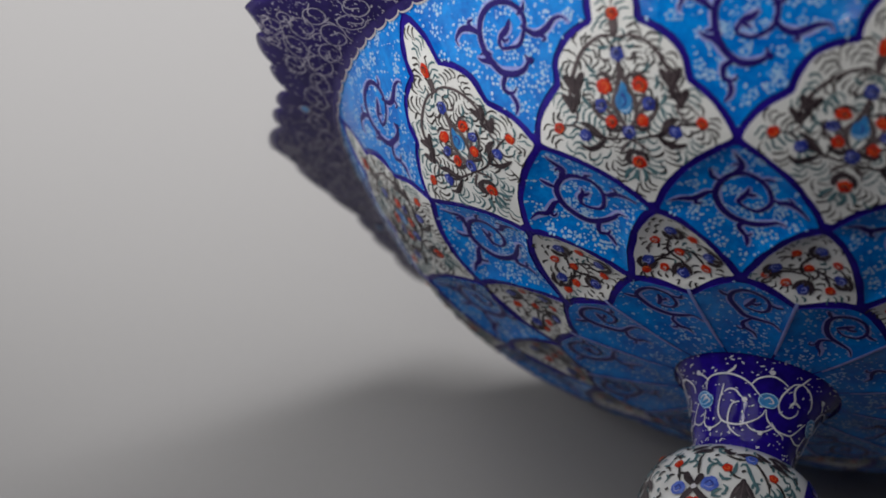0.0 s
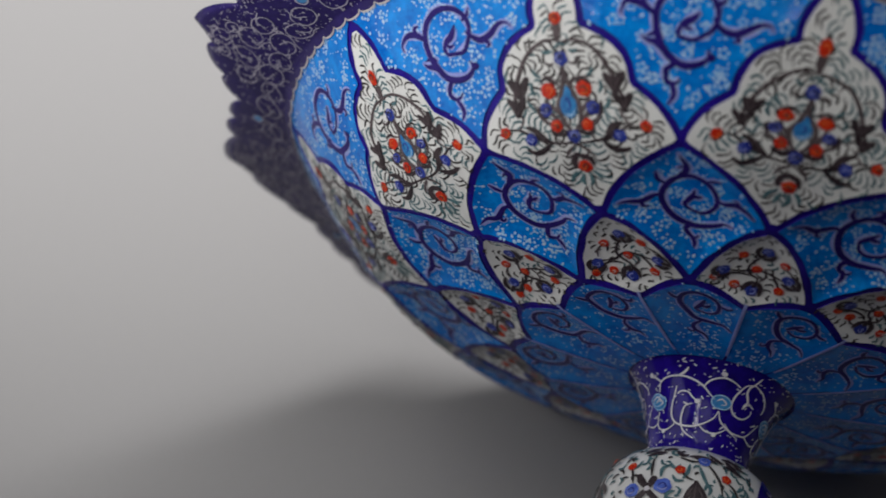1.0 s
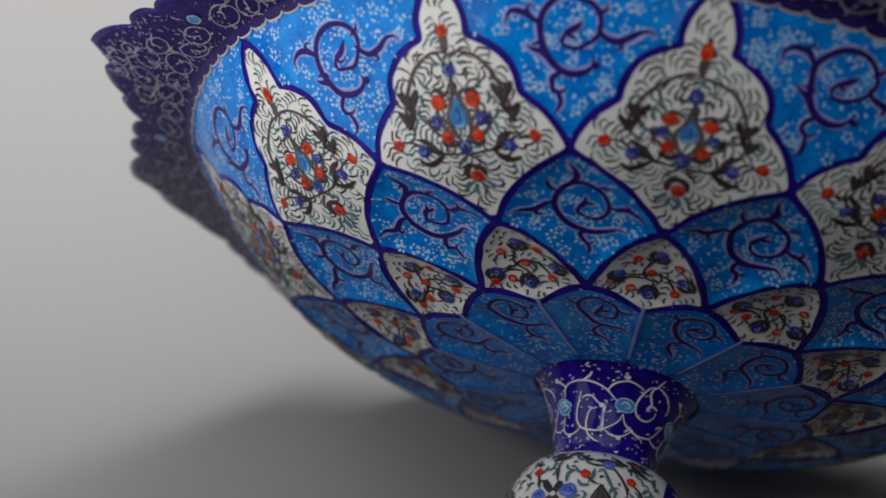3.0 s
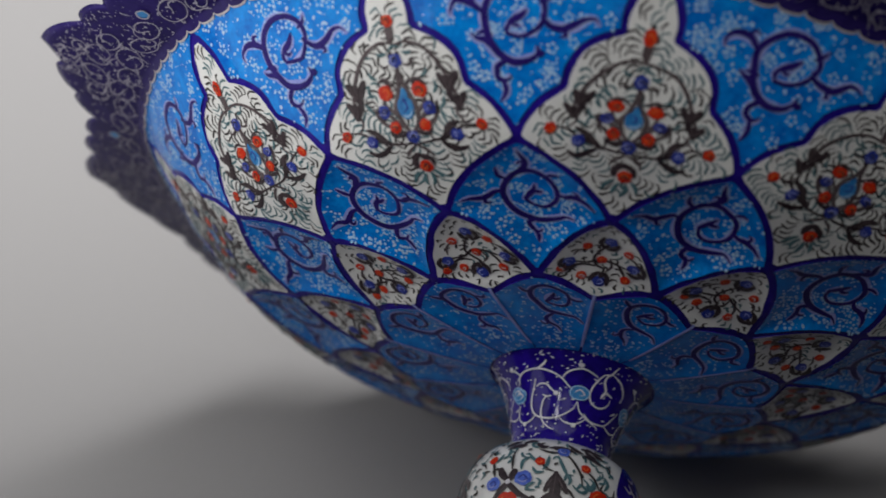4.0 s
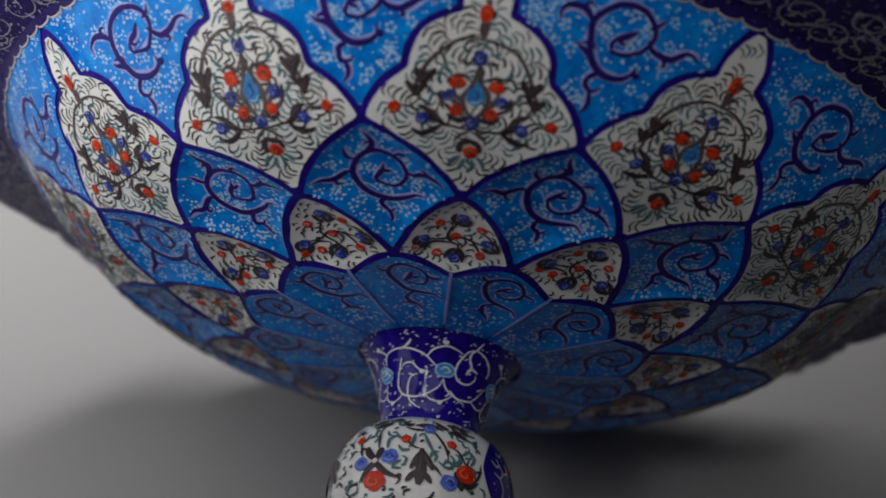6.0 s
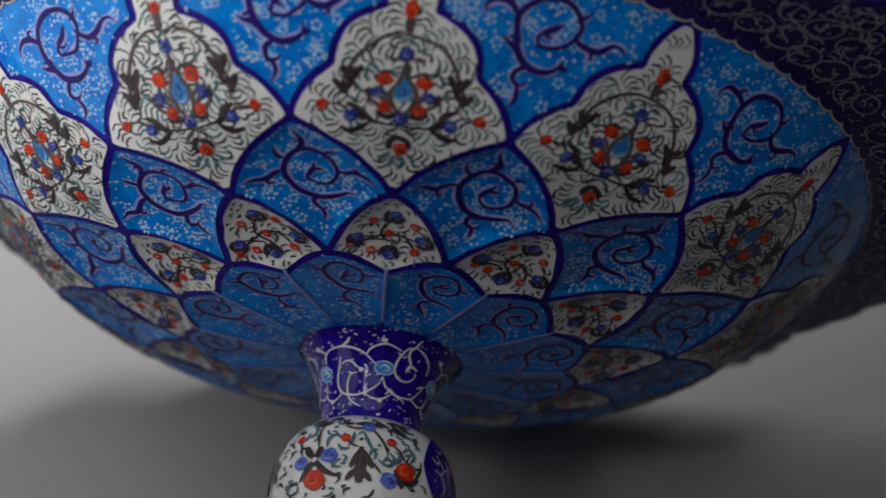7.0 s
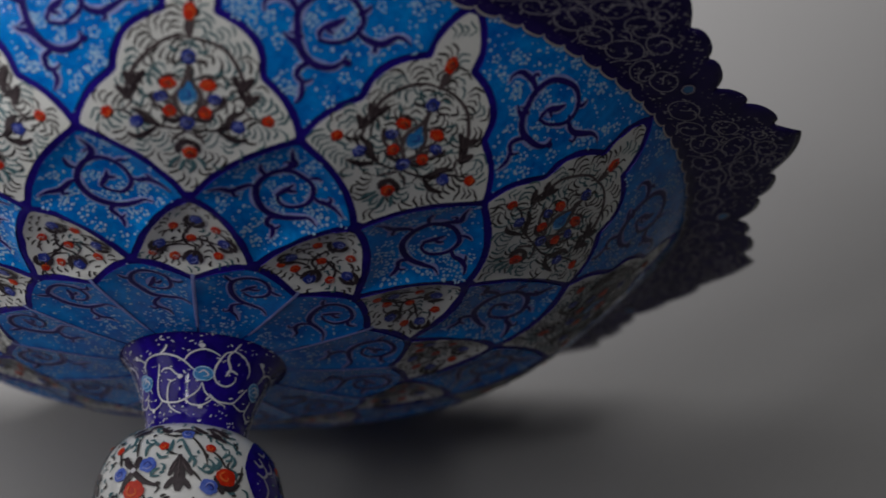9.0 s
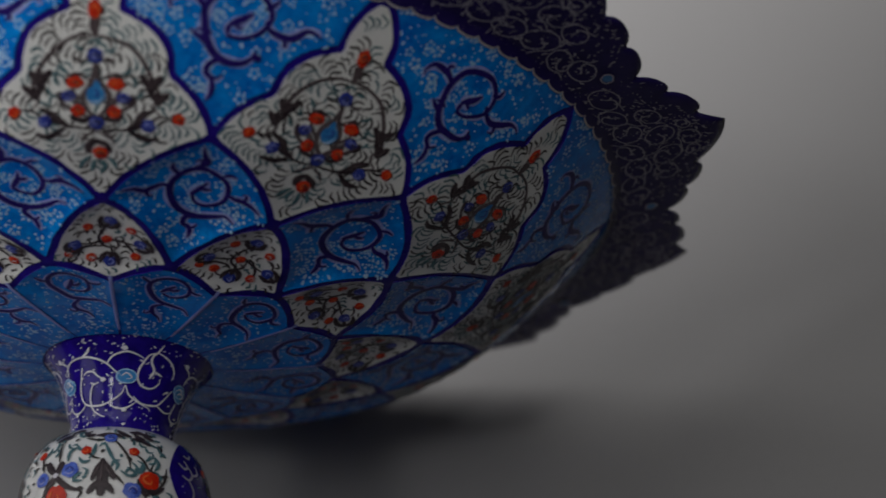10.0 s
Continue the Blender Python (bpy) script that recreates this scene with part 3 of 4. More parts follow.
    # top bud and its grey calyx
    p.stroke(points("0,86 0,100 0,108"), 0.013, STEM, 0.0027, (0.25, 0.9), 0.7)
    bud(p, 0, 0.116, 0.0088, RED, rng)
    # dark cup with a red blossom in it at the foot
    for text in ("-15,-90 -13,-80 -2,-75 2,-74", "15,-90 13,-80 2,-75 -2,-74", "-10,-94 -12,-86 -8,-80"):
        p.stroke(points(text), 0.0088, LEAF, 0.0030, (0.4, 0.5))
    flower(p, 0.003, -0.092, 0.0104, RED, LEAF)
    for text in ("-4,-104 -8,-114 -7,-124", "4,-104 6,-116 2,-126", "-12,-100 -20,-108 -24,-118", "12,-100 19,-108 22,-116"):
        p.stroke(points(text), 0.0062, TEAL, 0.0026, (0.5, 0.2))
    return p


def paint_small(rng, k):
    p = panel_painter("small_white_petal", rng)
    blues = ((2, -300, 0.0), (-46, -272, 2.3), (6, -226, 3.1), (50, -274, -2.0))
    reds = ((-24, -236), (34, -240), (0, -266), (-28, -292), (34, -294), (-54, -288))
    busy = [(x / 1000, y / 1000, 0.019) for x, y, _ in blues] + [(x / 1000, y / 1000, 0.012) for x, y in reds]
    fans = [(x / 1000, y / 1000, 1.57) for x, y in reds]
    for text in ("0,-298 4,-284 -6,-276 -12,-262 -4,-246 4,-234", "-42,-272 -22,-274 4,-264 26,-270 46,-274", "-8,-280 -26,-278 -42,-282 -54,-288", "20,-264 30,-278 34,-292"):
        p.stroke(points(text), 0.0042, LEAF, 0.0024, (0.5, 0.4))
    for text in ("-26,-294 -16,-302 -6,-300", "10,-262 14,-276 6,-286", "34,-248 46,-254 50,-264", "-24,-244 -36,-250 -42,-262"):
        p.stroke(points(text), 0.0034, STEM, 0.0023, (0.5, 0.4))
    field_strokes(p, "small_white_petal", 420, 0.0100, 0.0135, busy, 0.0034, 0.0125, rng, fans, 0.008, 0.2, 2)
    for x, y, a in blues:
        x, y = x / 1000 + rng.gauss(0, 0.0015), y / 1000 + rng.gauss(0, 0.0015)
        a += rng.gauss(0, 0.2)
        c, s = math.cos(a), math.sin(a)
        for d in (-1, 0, 1):  # dark sepals that clasp the bell
            line = [(d * 0.003, 0.014), (d * 0.011, 0.006), (d * 0.0125, -0.007)] if d else [(0, 0.016), (0, 0.010), (0, 0.003)]
            p.stroke([(x + u * c - v * s, y + u * s + v * c) for u, v in line], 0.0078, LEAF, 0.0036, (0.5, 0.2), 0.5)
        flower(p, x + 0.003 * s, y - 0.003 * c, 0.0096, BLOSSOM, None)
    for x, y in reds:
        flower(p, x / 1000 + rng.gauss(0, 0.002), y / 1000 + rng.gauss(0, 0.002), 0.0076, RED, CREAM if rng.random() < 0.35 else None)
    return p


PANEL_KINDS = [
    ("inner_blue_petal", BLUE, 0.5, paint_inner, 0.0024, "speckled blue enamel petal with an indigo scroll"),
    ("small_white_petal", WHITE, 0.0, paint_small, 0.0118, "small white enamel petal with dark and red flowers"),
    ("blue_petal", BLUE, 0.5, paint_petal, 0.0112, "speckled blue enamel petal with an indigo scroll"),
    ("white_medallion", WHITE, 0.0, paint_medallion, 0.0106, "white enamel medallion painted with red and blue flowers"),
    ("upper_blue_field", BLUE, 0.5, paint_upper, 0.0104, "bright blue enamel field with scroll and white dots"),
]
for name, mat, shift, paint, line, label in PANEL_KINDS:
    fields, brush = [], []
    for k in range(SECTORS):
        if k < 4:
            v, f, slots = panel_mesh(name, line, random.Random(31 * k + len(name)))
            ob = mesh_object(name, v, f, [mat, NAVY], slots, parent=bowl, label=label if k == 0 else "")
            fields.append(ob.data)
        else:
            ob = new(name, fields[k % 4])
            ob.parent = bowl
        turn = Matrix.Rotation(PHASE + (k + shift) * STEP, 4, "Z")
        ob.matrix_basis = turn
        if k < 4:
            art = paint(random.Random(11 * k + len(name)), k).object("brushwork", ob)
            brush.append(art.data)
        else:
            art = new("brushwork", brush[k % 4])
            art.parent = ob

# ---- the scalloped flange ----
S_RIM = BODY.s_at_radius(0.744)
FLANGE = Surface([(0.742, 0.1895), (0.765, 0.195), (0.80, 0.201), (0.86, 0.210), (0.95, 0.226)])


NOTCHES = ((-0.47, 0.831), (-0.33, 0.856), (-0.16, 0.884), (0.18, 0.868), (0.355, 0.851), (0.53, 0.831))
LEAN = {10: 0.055, 11: 0.035, 0: 0.02, 5: -0.015, 6: -0.01}  # hand-cut lobes that sit a little to one side
BODY.turn = PHASE


def flange_radius(th):
    """Outer radius: a leaning pointed lobe between every two medallions, with four round scallops from each to the next."""
    z = (th - PHASE) / STEP - 0.463
    k = math.floor(z + 0.47)
    q = z - k
    lean = LEAN.get(k % SECTORS, 0.0) * (1 - min(1.0, abs(q) / 0.47))
    q = min(0.5299, max(-0.4699, q - lean))
    for (q0, r0), (q1, r1) in zip(NOTCHES, NOTCHES[1:]):
        if q0 <= q <= q1:
            u = (q - q0) / (q1 - q0)
            base = r0 + (r1 - r0) * u
            if q0 == -0.16:  # the pointed lobe: a short straight flank, then a long round one
                return base + (0.040 * (u / 0.27) ** 1.25 if u < 0.27 else 0.040 * (1 - ((u - 0.27) / 0.73) ** 2.1))
            return base + 0.0165 * max(0.0, 1 - abs(2 * u - 1) ** 2.3) ** 0.6


def upper(th):
    """1 at the side of the rim that lies highest, -1 where it rests on the table."""
    return math.cos(th - PHASE - 2 * STEP)


def sag(th):
    """How far the small scallops creep down the wall on the raised side."""
    return 0.024 * max(0.0, upper(th)) ** 2


def flange_place(s, th, lift=0.0):
    """The flange starts on the dished wall and runs out to its own slightly bent cone."""
    p = Vector(FLANGE.place(s, th, lift))
    t = min(1.0, s / 0.075)
    root = Vector(BODY.place(S_RIM + 0.003 - sag(th), th, 0.0012 + lift)) - Vector(FLANGE.place(0.0, th, lift))
    p += (1 - t) ** 2 * root
    p.z -= U * 0.012 * upper(th) * t * (2 - t)
    return tuple(p)


class RimSurface:
    """The bent flange, for brushwork laid in the frame of one lobe."""

    def __init__(self, turn):
        self.turn = turn

    def radius(self, s):
        return FLANGE.radius(s)

    def place(self, s, th, lift=0.0):
        x, y, z = flange_place(s, th + self.turn, lift)
        c, n = math.cos(self.turn), math.sin(self.turn)
        return (c * x + n * y, c * y - n * x, z)


def flange_mesh():
    cols, rows = SECTORS * 96, 12
    verts, faces = [], []
    for lift in (0.0, 0.007):
        for i in range(rows + 1):
            for j in range(cols):
                th = 2 * math.pi * j / cols
                s_out = FLANGE.s_at_radius(flange_radius(th))
                t = i / rows
                roll = 0.0035 * max(0.0, (t - 0.9) / 0.1) ** 2
                inner = lift < 0.001
                verts.append(flange_place(s_out * t, th, -roll if inner else -lift + roll))
    n = (rows + 1) * cols
    for i in range(rows):
        for j in range(cols):
            j2 = (j + 1) % cols
            faces.append((i * cols + j, i * cols + j2, (i + 1) * cols + j2, (i + 1) * cols + j))
            faces.append((n + i * cols + j, n + (i + 1) * cols + j, n + (i + 1) * cols + j2, n + i * cols + j2))
    for i in (0, rows):
        for j in range(cols):
            j2 = (j + 1) % cols
            faces.append((i * cols + j, i * cols + j2, n + i * cols + j2, n + i * cols + j))
    return verts, faces


v, f = flange_mesh()
flange = mesh_object("flange", v, f, [MIDNIGHT], parent=bowl, label="midnight blue scalloped rim with pale grey scrolls")


def edge_line():
    """The small scallops where the flange meets the blue fields, with a cream line along them."""
    count = SECTORS * 10
    p = Painter(BODY, BODY.s_at_radius(0.745), 0.745)
    k_n, k_c = p.slot(MIDNIGHT), p.slot(CREAM)
    rows = []
    n = count * 10
    for i in range(n + 1):
        x = 2 * math.pi * 0.745 * i / n
        u = (i % 10) / 10
        dip = -0.002 - 0.0065 * math.sqrt(max(0.0, 1 - (2 * u - 1) ** 2))
        dip -= sag(x / 0.745)
        rows.append((p.put(x, dip + 0.014, 0.0040), p.put(x, dip, 0.0032), p.put(x, dip - 0.0014, 0.0034), p.put(x, dip - 0.0030, 0.0026)))
    for a, b in zip(rows, rows[1:]):
        p.face((a[0], a[1], b[1], b[0]), k_n)
        p.face((a[1], a[2], b[2], b[1]), k_c)
        p.face((a[2], a[3], b[3], b[2]), k_c)
    return p.object("edge_line", flange, "cream scalloped line along the rim")


edge_line()


def ring_scroll(cx, cy, rx, ry, tilt, start, hand, sweep=5.6):
    """An oval tendril that closes nearly on itself, its tail swinging out to the next one."""
    out = []
    for i in range(15):
        a = start + hand * sweep * i / 14
        u, v = rx * math.cos(a), ry * math.sin(a)
        out.append((cx + u * math.cos(tilt) - v * math.sin(tilt), cy + u * math.sin(tilt) + v * math.cos(tilt)))
    (x0, y0), (x1, y1) = out[0], out[1]
    return [(x0 - 1.1 * (x1 - x0) + 0.35 * (x0 - cx), y0 - 1.1 * (y1 - y0) + 0.35 * (y0 - cy))] + out


def paint_flange(rng, turn):
    """Pale scrollwork on one pointed lobe of the flange; x runs along the rim, y outward from its root."""
    p = Painter(RimSurface(turn), 0.0, None, rng, 0.0005)
    rings = [(-168, 36, 30), (-112, 30, 25), (-58, 37, 30), (-4, 31, 27), (50, 38, 30), (106, 31, 26), (158, 38, 27),
             (-92, 80, 23), (-36, 84, 28), (24, 86, 28), (82, 80, 24), (-14, 128, 22), (30, 124, 15), (-50, 118, 13)]
    for k, (x, y, size) in enumerate(rings):
        x, y, size = x / 1000 + rng.gauss(0, 0.003), y / 1000 + rng.gauss(0, 0.002), size / 1000
        rx, ry, tilt, start, hand = size, 0.72 * size, rng.uniform(-0.5, 0.5), rng.uniform(0, 6.28), (-1) ** k
        oval = ring_scroll(x, y, rx, ry, tilt, start, hand, 5.9)
        p.stroke(oval, 0.0021, SILVER, 0.0022, (0.9, 0.8), step=0.005)
        # the oval's end curls inward to a forked bud
        a1 = start + hand * 5.9
        curl = [(x + q * (rx * math.cos(a1 + hand * t) * math.cos(tilt) - ry * math.sin(a1 + hand * t) * math.sin(tilt)),
                 y + q * (rx * math.cos(a1 + hand * t) * math.sin(tilt) + ry * math.sin(a1 + hand * t) * math.cos(tilt))) for q, t in ((1.0, 0.0), (0.80, 0.5), (0.55, 0.9), (0.22, 1.1), (0.20, 3.6))]
        p.stroke(curl, 0.0025, SILVER, 0.0023, (0.7, 0.7))
        (mx, my), (ex, ey) = curl[3], curl[1]
        ux, uy = mx - hand * 0.42 * (ey - my), my + hand * 0.42 * (ex - mx)
        p.stroke([(mx, my), (0.5 * (mx + ux) + 0.001, 0.5 * (my + uy)), (ux, uy)], 0.0030, SILVER, 0.0024, (0.6, 0.9), 0.8)
        p.dab(ux, uy, 0.0022, 0.0019, 0, SILVER, 0.0026, 7)
        p.dab(*curl[4], 0.0022, 0.0019, 0, SILVER, 0.0026, 7)
        for b in (start + 1.7, start + 3.6):  # barbs outside it
            u, v = x + 1.0 * rx * math.cos(b), y + 1.0 * ry * math.sin(b)
            p.stroke([(u, v), (u + 0.005 * math.cos(b + 0.4), v + 0.005 * math.sin(b + 0.4)), (u + 0.009 * math.cos(b + 0.9), v + 0.009 * math.sin(b + 0.9))], 0.0030, SILVER, 0.0022, (0.6, 0.9), 0.8)
    for text in ("-30,60 -20,66 -8,62", "34,64 24,68 12,62", "-66,68 -58,62 -50,66", "92,62 84,60 78,66", "-36,112 -26,108 -18,112", "20,110 30,108 40,102", "-12,146 -6,152 -4,158"):
        p.stroke(points(text), 0.0022, SILVER, 0.0022, (0.7, 0.6))
    for _ in range(330):
        y = rng.uniform(0.006, 0.150)
        lim = 0.195 if y < 0.10 else max(0.02, 0.195 - (y - 0.10) * 3.2)
        x = rng.uniform(-lim, lim)
        q = rng.uniform(0.0008, 0.0014)
        p.dab(x, y, q * rng.uniform(1.6, 3.6), q, rng.gauss(0.9, 0.5), SILVER, 0.0016, 5, 0.2)
    p.dab(0.196, 0.062, 0.010, 0.008, 0.2, IRIS, 0.0026)
    p.stroke(ring_scroll(0.196, 0.062, 0.011, 0.009, 0.2, 0.0, 1, 6.2)[1:], 0.0028, SILVER, 0.0034, (0.9, 0.9))
    return p


for k in range(SECTORS):
    turn = PHASE + (k + 0.455) * STEP
    ob = paint_flange(random.Random(70 + k % 4), turn).object("rim_scrollwork", flange)
    ob.matrix_basis = Matrix.Rotation(turn, 4, "Z")

# ---- neck, knop and foot ----
VIEW = math.radians(-84)
NECK = Surface([(0.140, -0.087), (0.132, -0.090), (0.121, -0.098), (0.107, -0.115), (0.093, -0.145), (0.0835, -0.175), (0.0765, -0.20), (0.077, -0.224)])
NECK.side = -1.0
v, f = NECK.turned(48, 96)
neck = mesh_object("neck", v, f, [COBALT], parent=bowl, label="cobalt blue enamel neck with white scrolls")


def paint_neck():
    rng = random.Random(5)
    s_mid = NECK.s_at_height(-0.16)
    p = Painter(NECK, s_mid, 0.085, rng, 0.0003)
    put = p.put
    p.put = lambda x, y, lift: put(x, -y, lift)
    for turn in (0.0, 0.178, -0.178):
        sh = lambda pts: [(x + turn, y) for x, y in pts]
        for text, w in (("-79,22 -77,35 -68,42 -54,44 -40,43 -25,37 -15,30 -6,21 1,15", 4.2), ("-16,30 -10,41 -1,47 9,50 21,46 28,42", 4.0),
                        ("-52,29 -55,13 -58,1 -59,-16 -50,-26 -30,-30 -12,-25 4,-13 9,-1", 4.2), ("-51,17 -45,21 -36,21 -30,14 -22,8", 4.0),
                        ("-28,4 -36,2 -41,-5 -43,-22 -40,-35 -29,-45 -20,-48", 4.2), ("-42,5 -33,1", 4.0), ("10,0 14,-13 23,-19 34,-25 50,-30", 3.6),
                        ("-14,-26 -4,-34 11,-34 23,-27 28,-21", 3.8), ("43,54 35,49 29,38 25,25 25,12 31,2 40,-1 49,2 56,11 55,18", 4.2), ("40,49 43,54 47,68", 3.6),
                        ("43,54 55,50 66,42 74,31 74,21", 4.0), ("40,51 39,39 44,27 43,19 40,14", 5.2), ("46,26 57,21", 4.4), ("22,-15 34,-23 48,-25 61,-22 69,-12 80,5", 3.6),
                        ("61,-22 79,-28 92,-24", 3.4), ("-92,48 -81,43 -74,34", 3.6), ("-82,-8 -86,-29 -74,-36 -59,-31 -52,-24", 3.8), ("-48,44 -40,51 -36,58", 5.0)):
            p.stroke(sh(points(text)), w / 1000 * 0.66, SNOW, 0.0022, (0.6, 0.5), step=0.003)
        for x, y, a, b in ((10, 13, 14, 11), (-80, 5, 13, 11), (79 + 15, 10, 12, 10)):
            p.dab(x / 1000 + turn, y / 1000, a / 1000 * 0.92, b / 1000 * 0.92, 0.2, IRIS, 0.0026, 14)
            p.stroke(sh([((x + 0.95 * a * math.cos(t)) / 1000, (y + 0.95 * b * math.sin(t)) / 1000) for t in (0.6 * i for i in range(11))]), 0.0018, DOT, 0.0034, (0.8, 0.8), step=0.003)
            p.stroke(sh([((x - 7) / 1000, y / 1000), (x / 1000, (y + 5) / 1000), ((x + 7) / 1000, (y - 1) / 1000), (x / 1000, (y - 4) / 1000)]), 0.0022, SNOW, 0.0040, step=0.002)
        for x, y in ((-22, 8), (-74, -38), (-89, 49), (5, 55), (10, -36)):
            p.dab(x / 1000 + turn, y / 1000, 0.0040, 0.0036, 0, SNOW, 0.0028, 8)
    for _ in range(520):
        x, y = rng.uniform(-0.267, 0.267), rng.uniform(-0.062, 0.085)
        if y > 0.045 or y < -0.030 or rng.random() < 0.45:
            q = rng.uniform(0.0008, 0.0017)
            p.dab(x, y, q * rng.uniform(1.2, 2.8), 0.85 * q, rng.gauss(0.6, 0.6), SNOW, 0.0016, 5, 0.2)
    ob = p.object("white_scrollwork", neck)
    ob.matrix_basis = Matrix.Rotation(VIEW, 4, "Z")


paint_neck()

KNOP = Surface([(0.0765, -0.221), (0.088, -0.226), (0.108, -0.240), (0.1245, -0.263), (0.1350, -0.295), (0.1382, -0.335), (0.1338, -0.375), (0.121, -0.412), (0.098, -0.438), (0.070, -0.450)])
KNOP.side = -1.0
v, f = KNOP.turned(56, 96)
knop = mesh_object("knop", v, f, [GLAZE], parent=bowl, label="round white enamel knop painted with flowers")


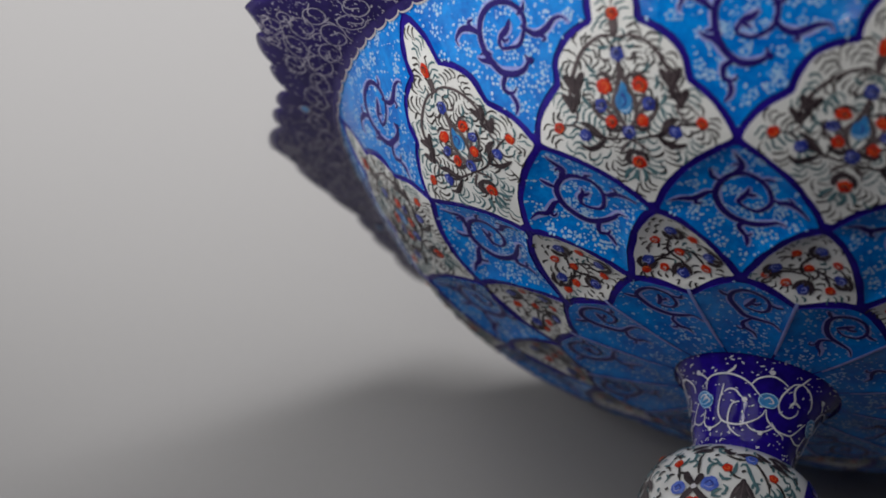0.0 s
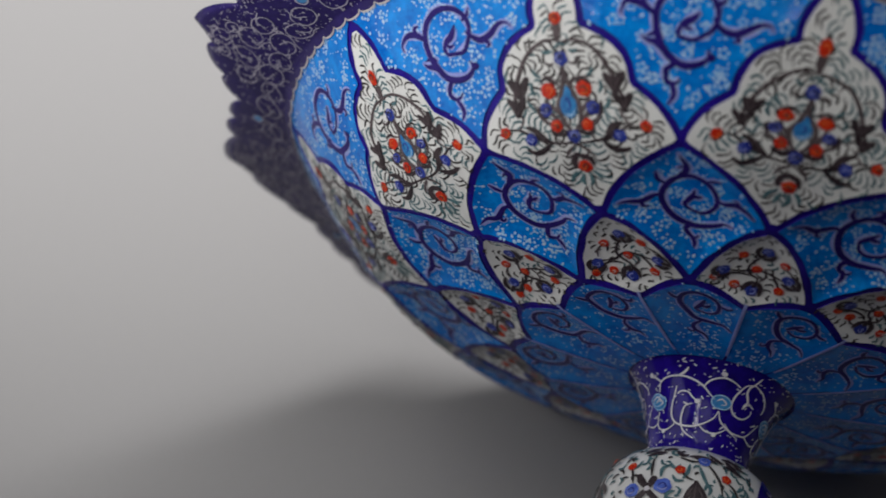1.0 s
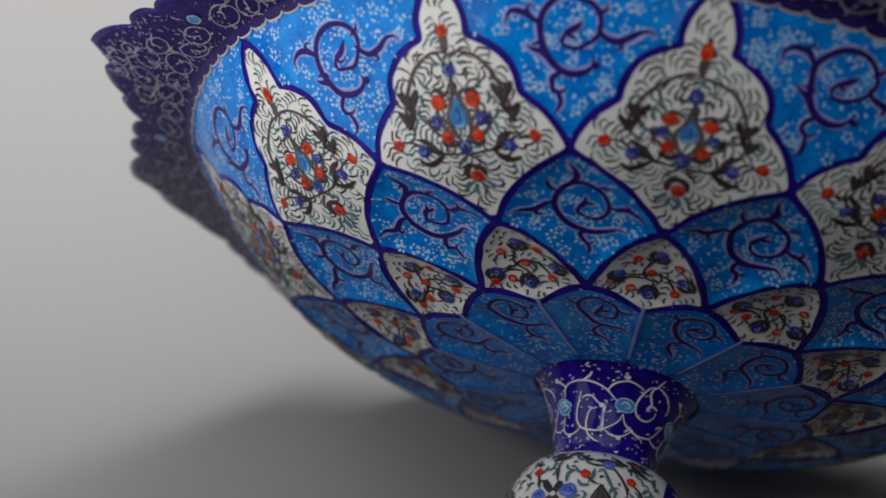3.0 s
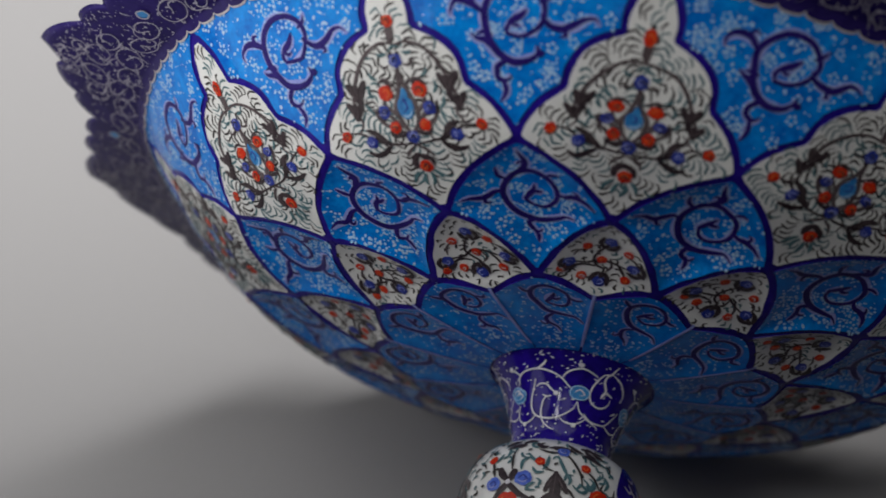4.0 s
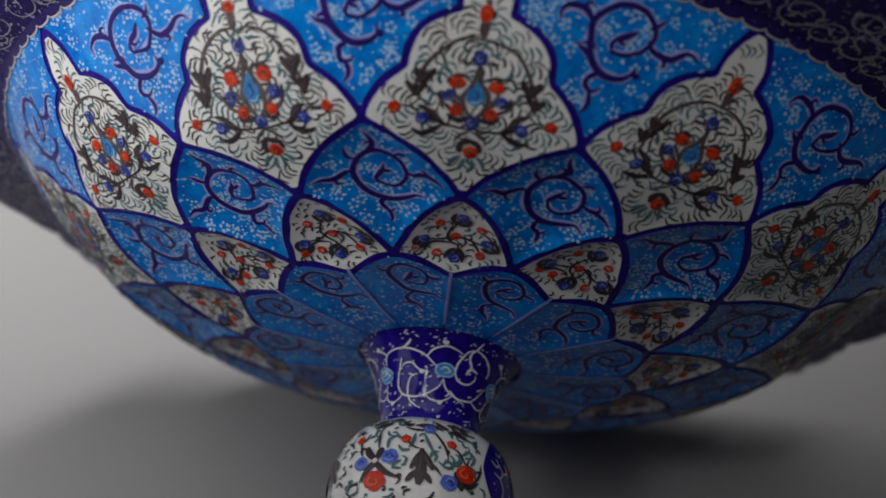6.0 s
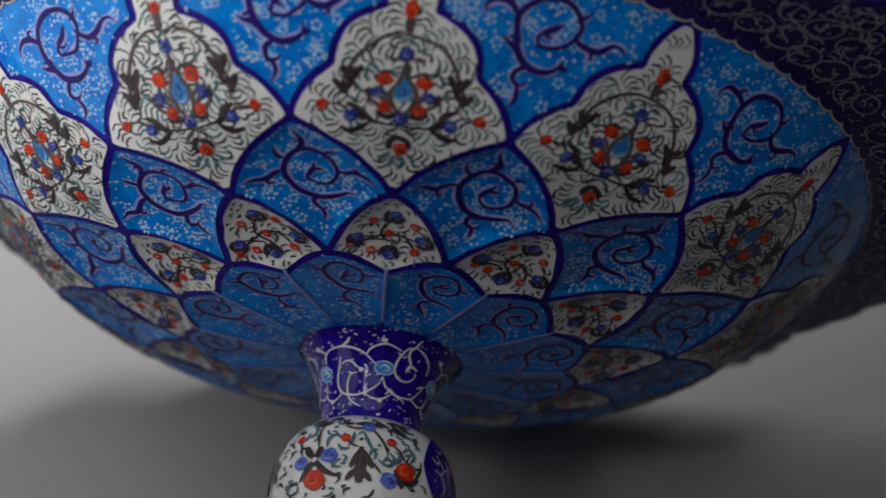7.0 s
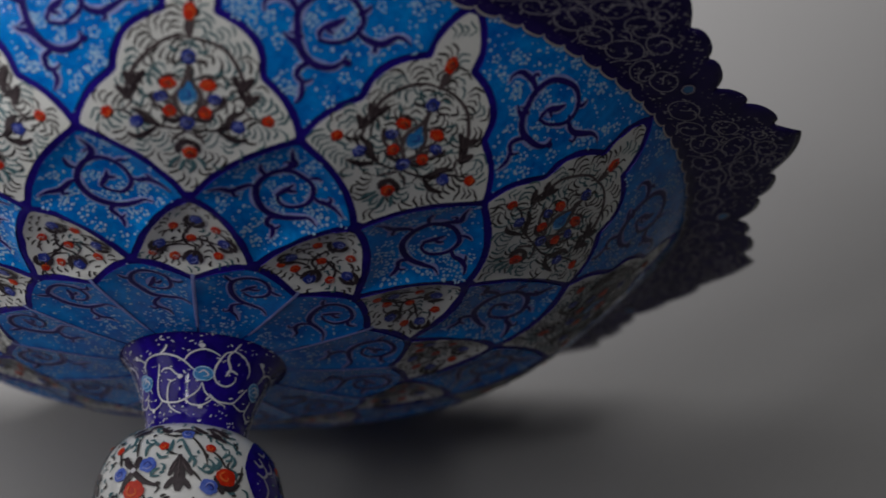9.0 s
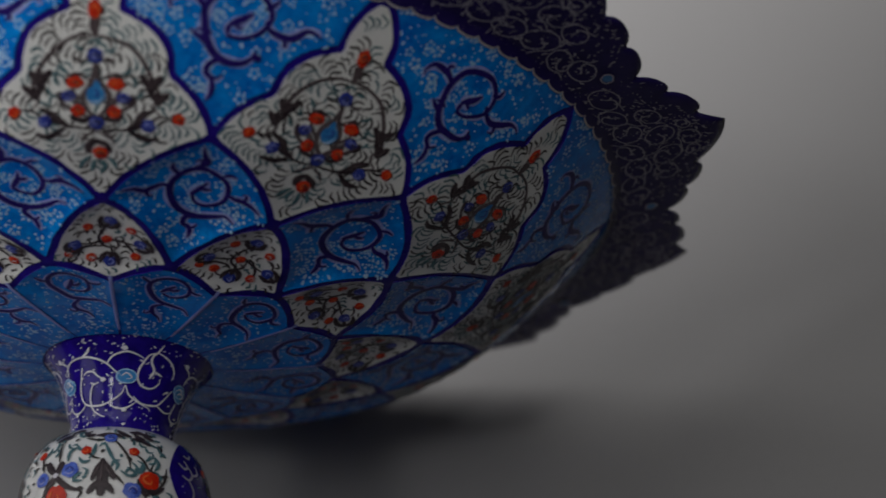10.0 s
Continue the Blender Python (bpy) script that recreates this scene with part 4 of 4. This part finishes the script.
def paint_knop():
    rng = random.Random(9)
    p = Painter(KNOP, KNOP.s_at_height(-0.31), 0.12, rng, 0.0004)
    put = p.put
    p.put = lambda x, y, lift: put(x, -y, lift)
    third = 0.12 * 2 * math.pi / 3
    busy = [(-85, -7), (-45, 3), (-61, -34), (-64, -3), (-5, 0), (-5, -25), (54, -8), (34, -26), (1, 57), (33, 34), (-28, 33)]
    for k in range(3):
        o = k * third
        at = lambda text: [(x + o, y) for x, y in points(text)]
        for x, y, s in ((-85, -7, 13), (-45, 3, 14), (1, 57, 11), (34, -26, 14)):
            flower(p, x / 1000 + o, y / 1000, s / 1000 * 0.85, CORNFLOWER, BLOSSOM)
        for x, y, s in ((-61, -34, 19), (54, -8, 17)):
            flower(p, x / 1000 + o, y / 1000, s / 1000 * 0.82, RED, None)
        for x, y in ((-28, 33), (33, 34), (-97, 34)):
            flower(p, x / 1000 + o, y / 1000, 0.0070, RED, None)
        for t in ("-64,-3 -75,10 -80,19", "-64,-3 -59,10 -59,17"):
            p.stroke(at(t), 0.0105, LEAF, 0.0032, (0.3, 0.5), 0.6)
        for t in ("-64,-5 -73,-19 -83,-37", "-64,-5 -47,-21 -27,-29"):
            p.stroke(at(t), 0.0085, LEAF, 0.0032, (0.7, 0.1), 0.3)
        p.dab(-0.064 + o, -0.004, 0.004, 0.004, 0, SNOW, 0.0044)
        for t, w in (("-5,19 -3,-10 -4,-37", 16), ("-5,17 -12,-3 -16,-14", 9), ("-5,17 6,0 12,-12", 9), ("-4,-12 -14,-24 -20,-34", 9), ("-4,-12 6,-24 12,-32", 9)):
            p.stroke(at(t), w / 1000 * 0.9, LEAF, 0.0030, (0.3, 0.4), 0.6)
        for t in ("-5,14 -4,-4 -5,-18", "-8,6 -12,-4 -14,-9", "-1,6 4,-2 8,-8"):  # pale veins
            p.stroke(at(t), 0.0022, STEM, 0.0046, (0.4, 0.3), step=0.003)
        p.stroke(at("8,-2 16,-10 24,-20"), 0.004, STROKE, 0.0026)
        for t in ("-56,66 -72,60 -82,54", "26,73 45,75 52,66", "-20,62 0,66 18,60", "-40,72 -30,62 -22,66", "8,76 20,66 30,62", "30,58 44,56 56,48", "-88,62 -78,70 -66,74", "44,-20 60,-24 74,-14", "40,-8 46,-24 52,-34", "34,70 40,62 50,60", "46,72 54,64 62,62", "38,80 48,72 60,72", "-62,70 -52,76 -40,76"):
            p.stroke(at(t), 0.0085, LEAF, 0.0030, (0.3, 0.2))
        for t in ("30,16 38,9 35,-3 27,-4 17,3", "-17,46 -19,29 -23,19", "-6,48 5,24 14,11", "-50,17 -50,32 -40,40", "60,30 66,20 60,8", "-36,22 -30,14 -20,16",
                  "38,20 46,14 44,4 34,2 26,8", "60,6 68,0 64,-8 56,-6", "-28,-2 -36,-6 -38,-14 -28,-14", "-44,44 -36,34 -30,42", "6,20 14,10 12,2"):
            p.stroke(at(t), 0.0052, TEAL, 0.0026, (0.3, 0.3))
        for t in ("-62,17 -68,44 -66,55", "0,58 12,46 26,24 30,4", "0,58 -14,52 -34,56", "-28,33 -16,22 -8,20", "54,6 44,22 34,30", "-97,34 -90,16 -86,4", "64,-22 74,-6 76,16"):
            p.stroke(at(t), 0.0040, STROKE, 0.0026)
        for _ in range(150):
            x, y = rng.uniform(-0.126, 0.126 if k else 0.078), rng.uniform(-0.075, 0.085)
            if min(math.hypot(x - bx / 1000, y - by / 1000) for bx, by in busy) < 0.0155:
                continue
            a, l = rng.uniform(0, 6.28), rng.choice((0.008, 0.014, 0.019)) * rng.uniform(0.85, 1.15)
            b = a + rng.choice((-1, 1)) * rng.uniform(0.7, 1.5)
            p.stroke([(x + o, y), (x + o + 0.5 * l * math.cos(a), y + 0.5 * l * math.sin(a)), (x + o + 0.5 * l * (math.cos(a) + math.cos(b)), y + 0.5 * l * (math.sin(a) + math.sin(b)))],
                     0.0042, TEAL if rng.random() < 0.55 else STROKE, 0.0022, (0.2, 0.6), 0.7)
        if k:  # a dark sprig where the cartouche would be
            for t, w in (("104,24 102,0 106,-24", 9), ("103,14 92,4 88,-6", 8), ("103,14 114,2 118,-8", 8), ("104,-4 94,-16 90,-26", 8), ("104,-4 114,-18 118,-28", 8)):
                p.stroke(at(t), w / 1000, LEAF, 0.0030, (0.3, 0.4), 0.6)
            p.stroke(at("104,24 100,42 90,56"), 0.004, STROKE, 0.0026)
            flower(p, 0.090 + o, 0.060, 0.0070, RED, None)
            continue
        # deep blue cartouche with a pale scroll
        slot = p.slot(COBALT)
        mid, ring = p.put(0.125 + o, 0.020, 0.0030), []
        for i in range(40):
            a = 2 * math.pi * i / 40
            r = 1 - 0.10 * abs(math.sin(2 * a))
            ring.append((p.put(0.125 + o + 0.044 * r * math.cos(a), 0.015 + 0.062 * r * math.sin(a), 0.0020), p.put(0.125 + o + 0.022 * r * math.cos(a), 0.015 + 0.031 * r * math.sin(a), 0.0026)))
        for i in range(40):
            a, b = ring[i], ring[(i + 1) % 40]
            p.face((a[0], a[1], b[1], b[0]), slot)
            p.face((a[1], mid, b[1]), slot)
        for t in ("96,30 106,24 112,30 106,38", "100,12 112,8 120,18 114,28 104,22", "112,8 122,-8 118,-24", "120,18 132,24 130,36", "108,48 118,44 124,52"):
            p.stroke(at(t), 0.0040, SILVER, 0.0040, (0.5, 0.4))
    ob = p.object("flower_painting", knop)
    ob.matrix_basis = Matrix.Rotation(VIEW, 4, "Z")


paint_knop()

FOOT = Surface([(0.070, -0.448), (0.074, -0.470), (0.095, -0.55), (0.145, -0.70), (0.27, -0.86), (0.48, -0.98), (0.642, -1.032), (0.660, -1.05)])
FOOT.side = -1.0
v, f = FOOT.turned(40, 96, 0.010)
mesh_object("foot", v, f, [COBALT], parent=bowl, label="flared cobalt blue enamel foot")
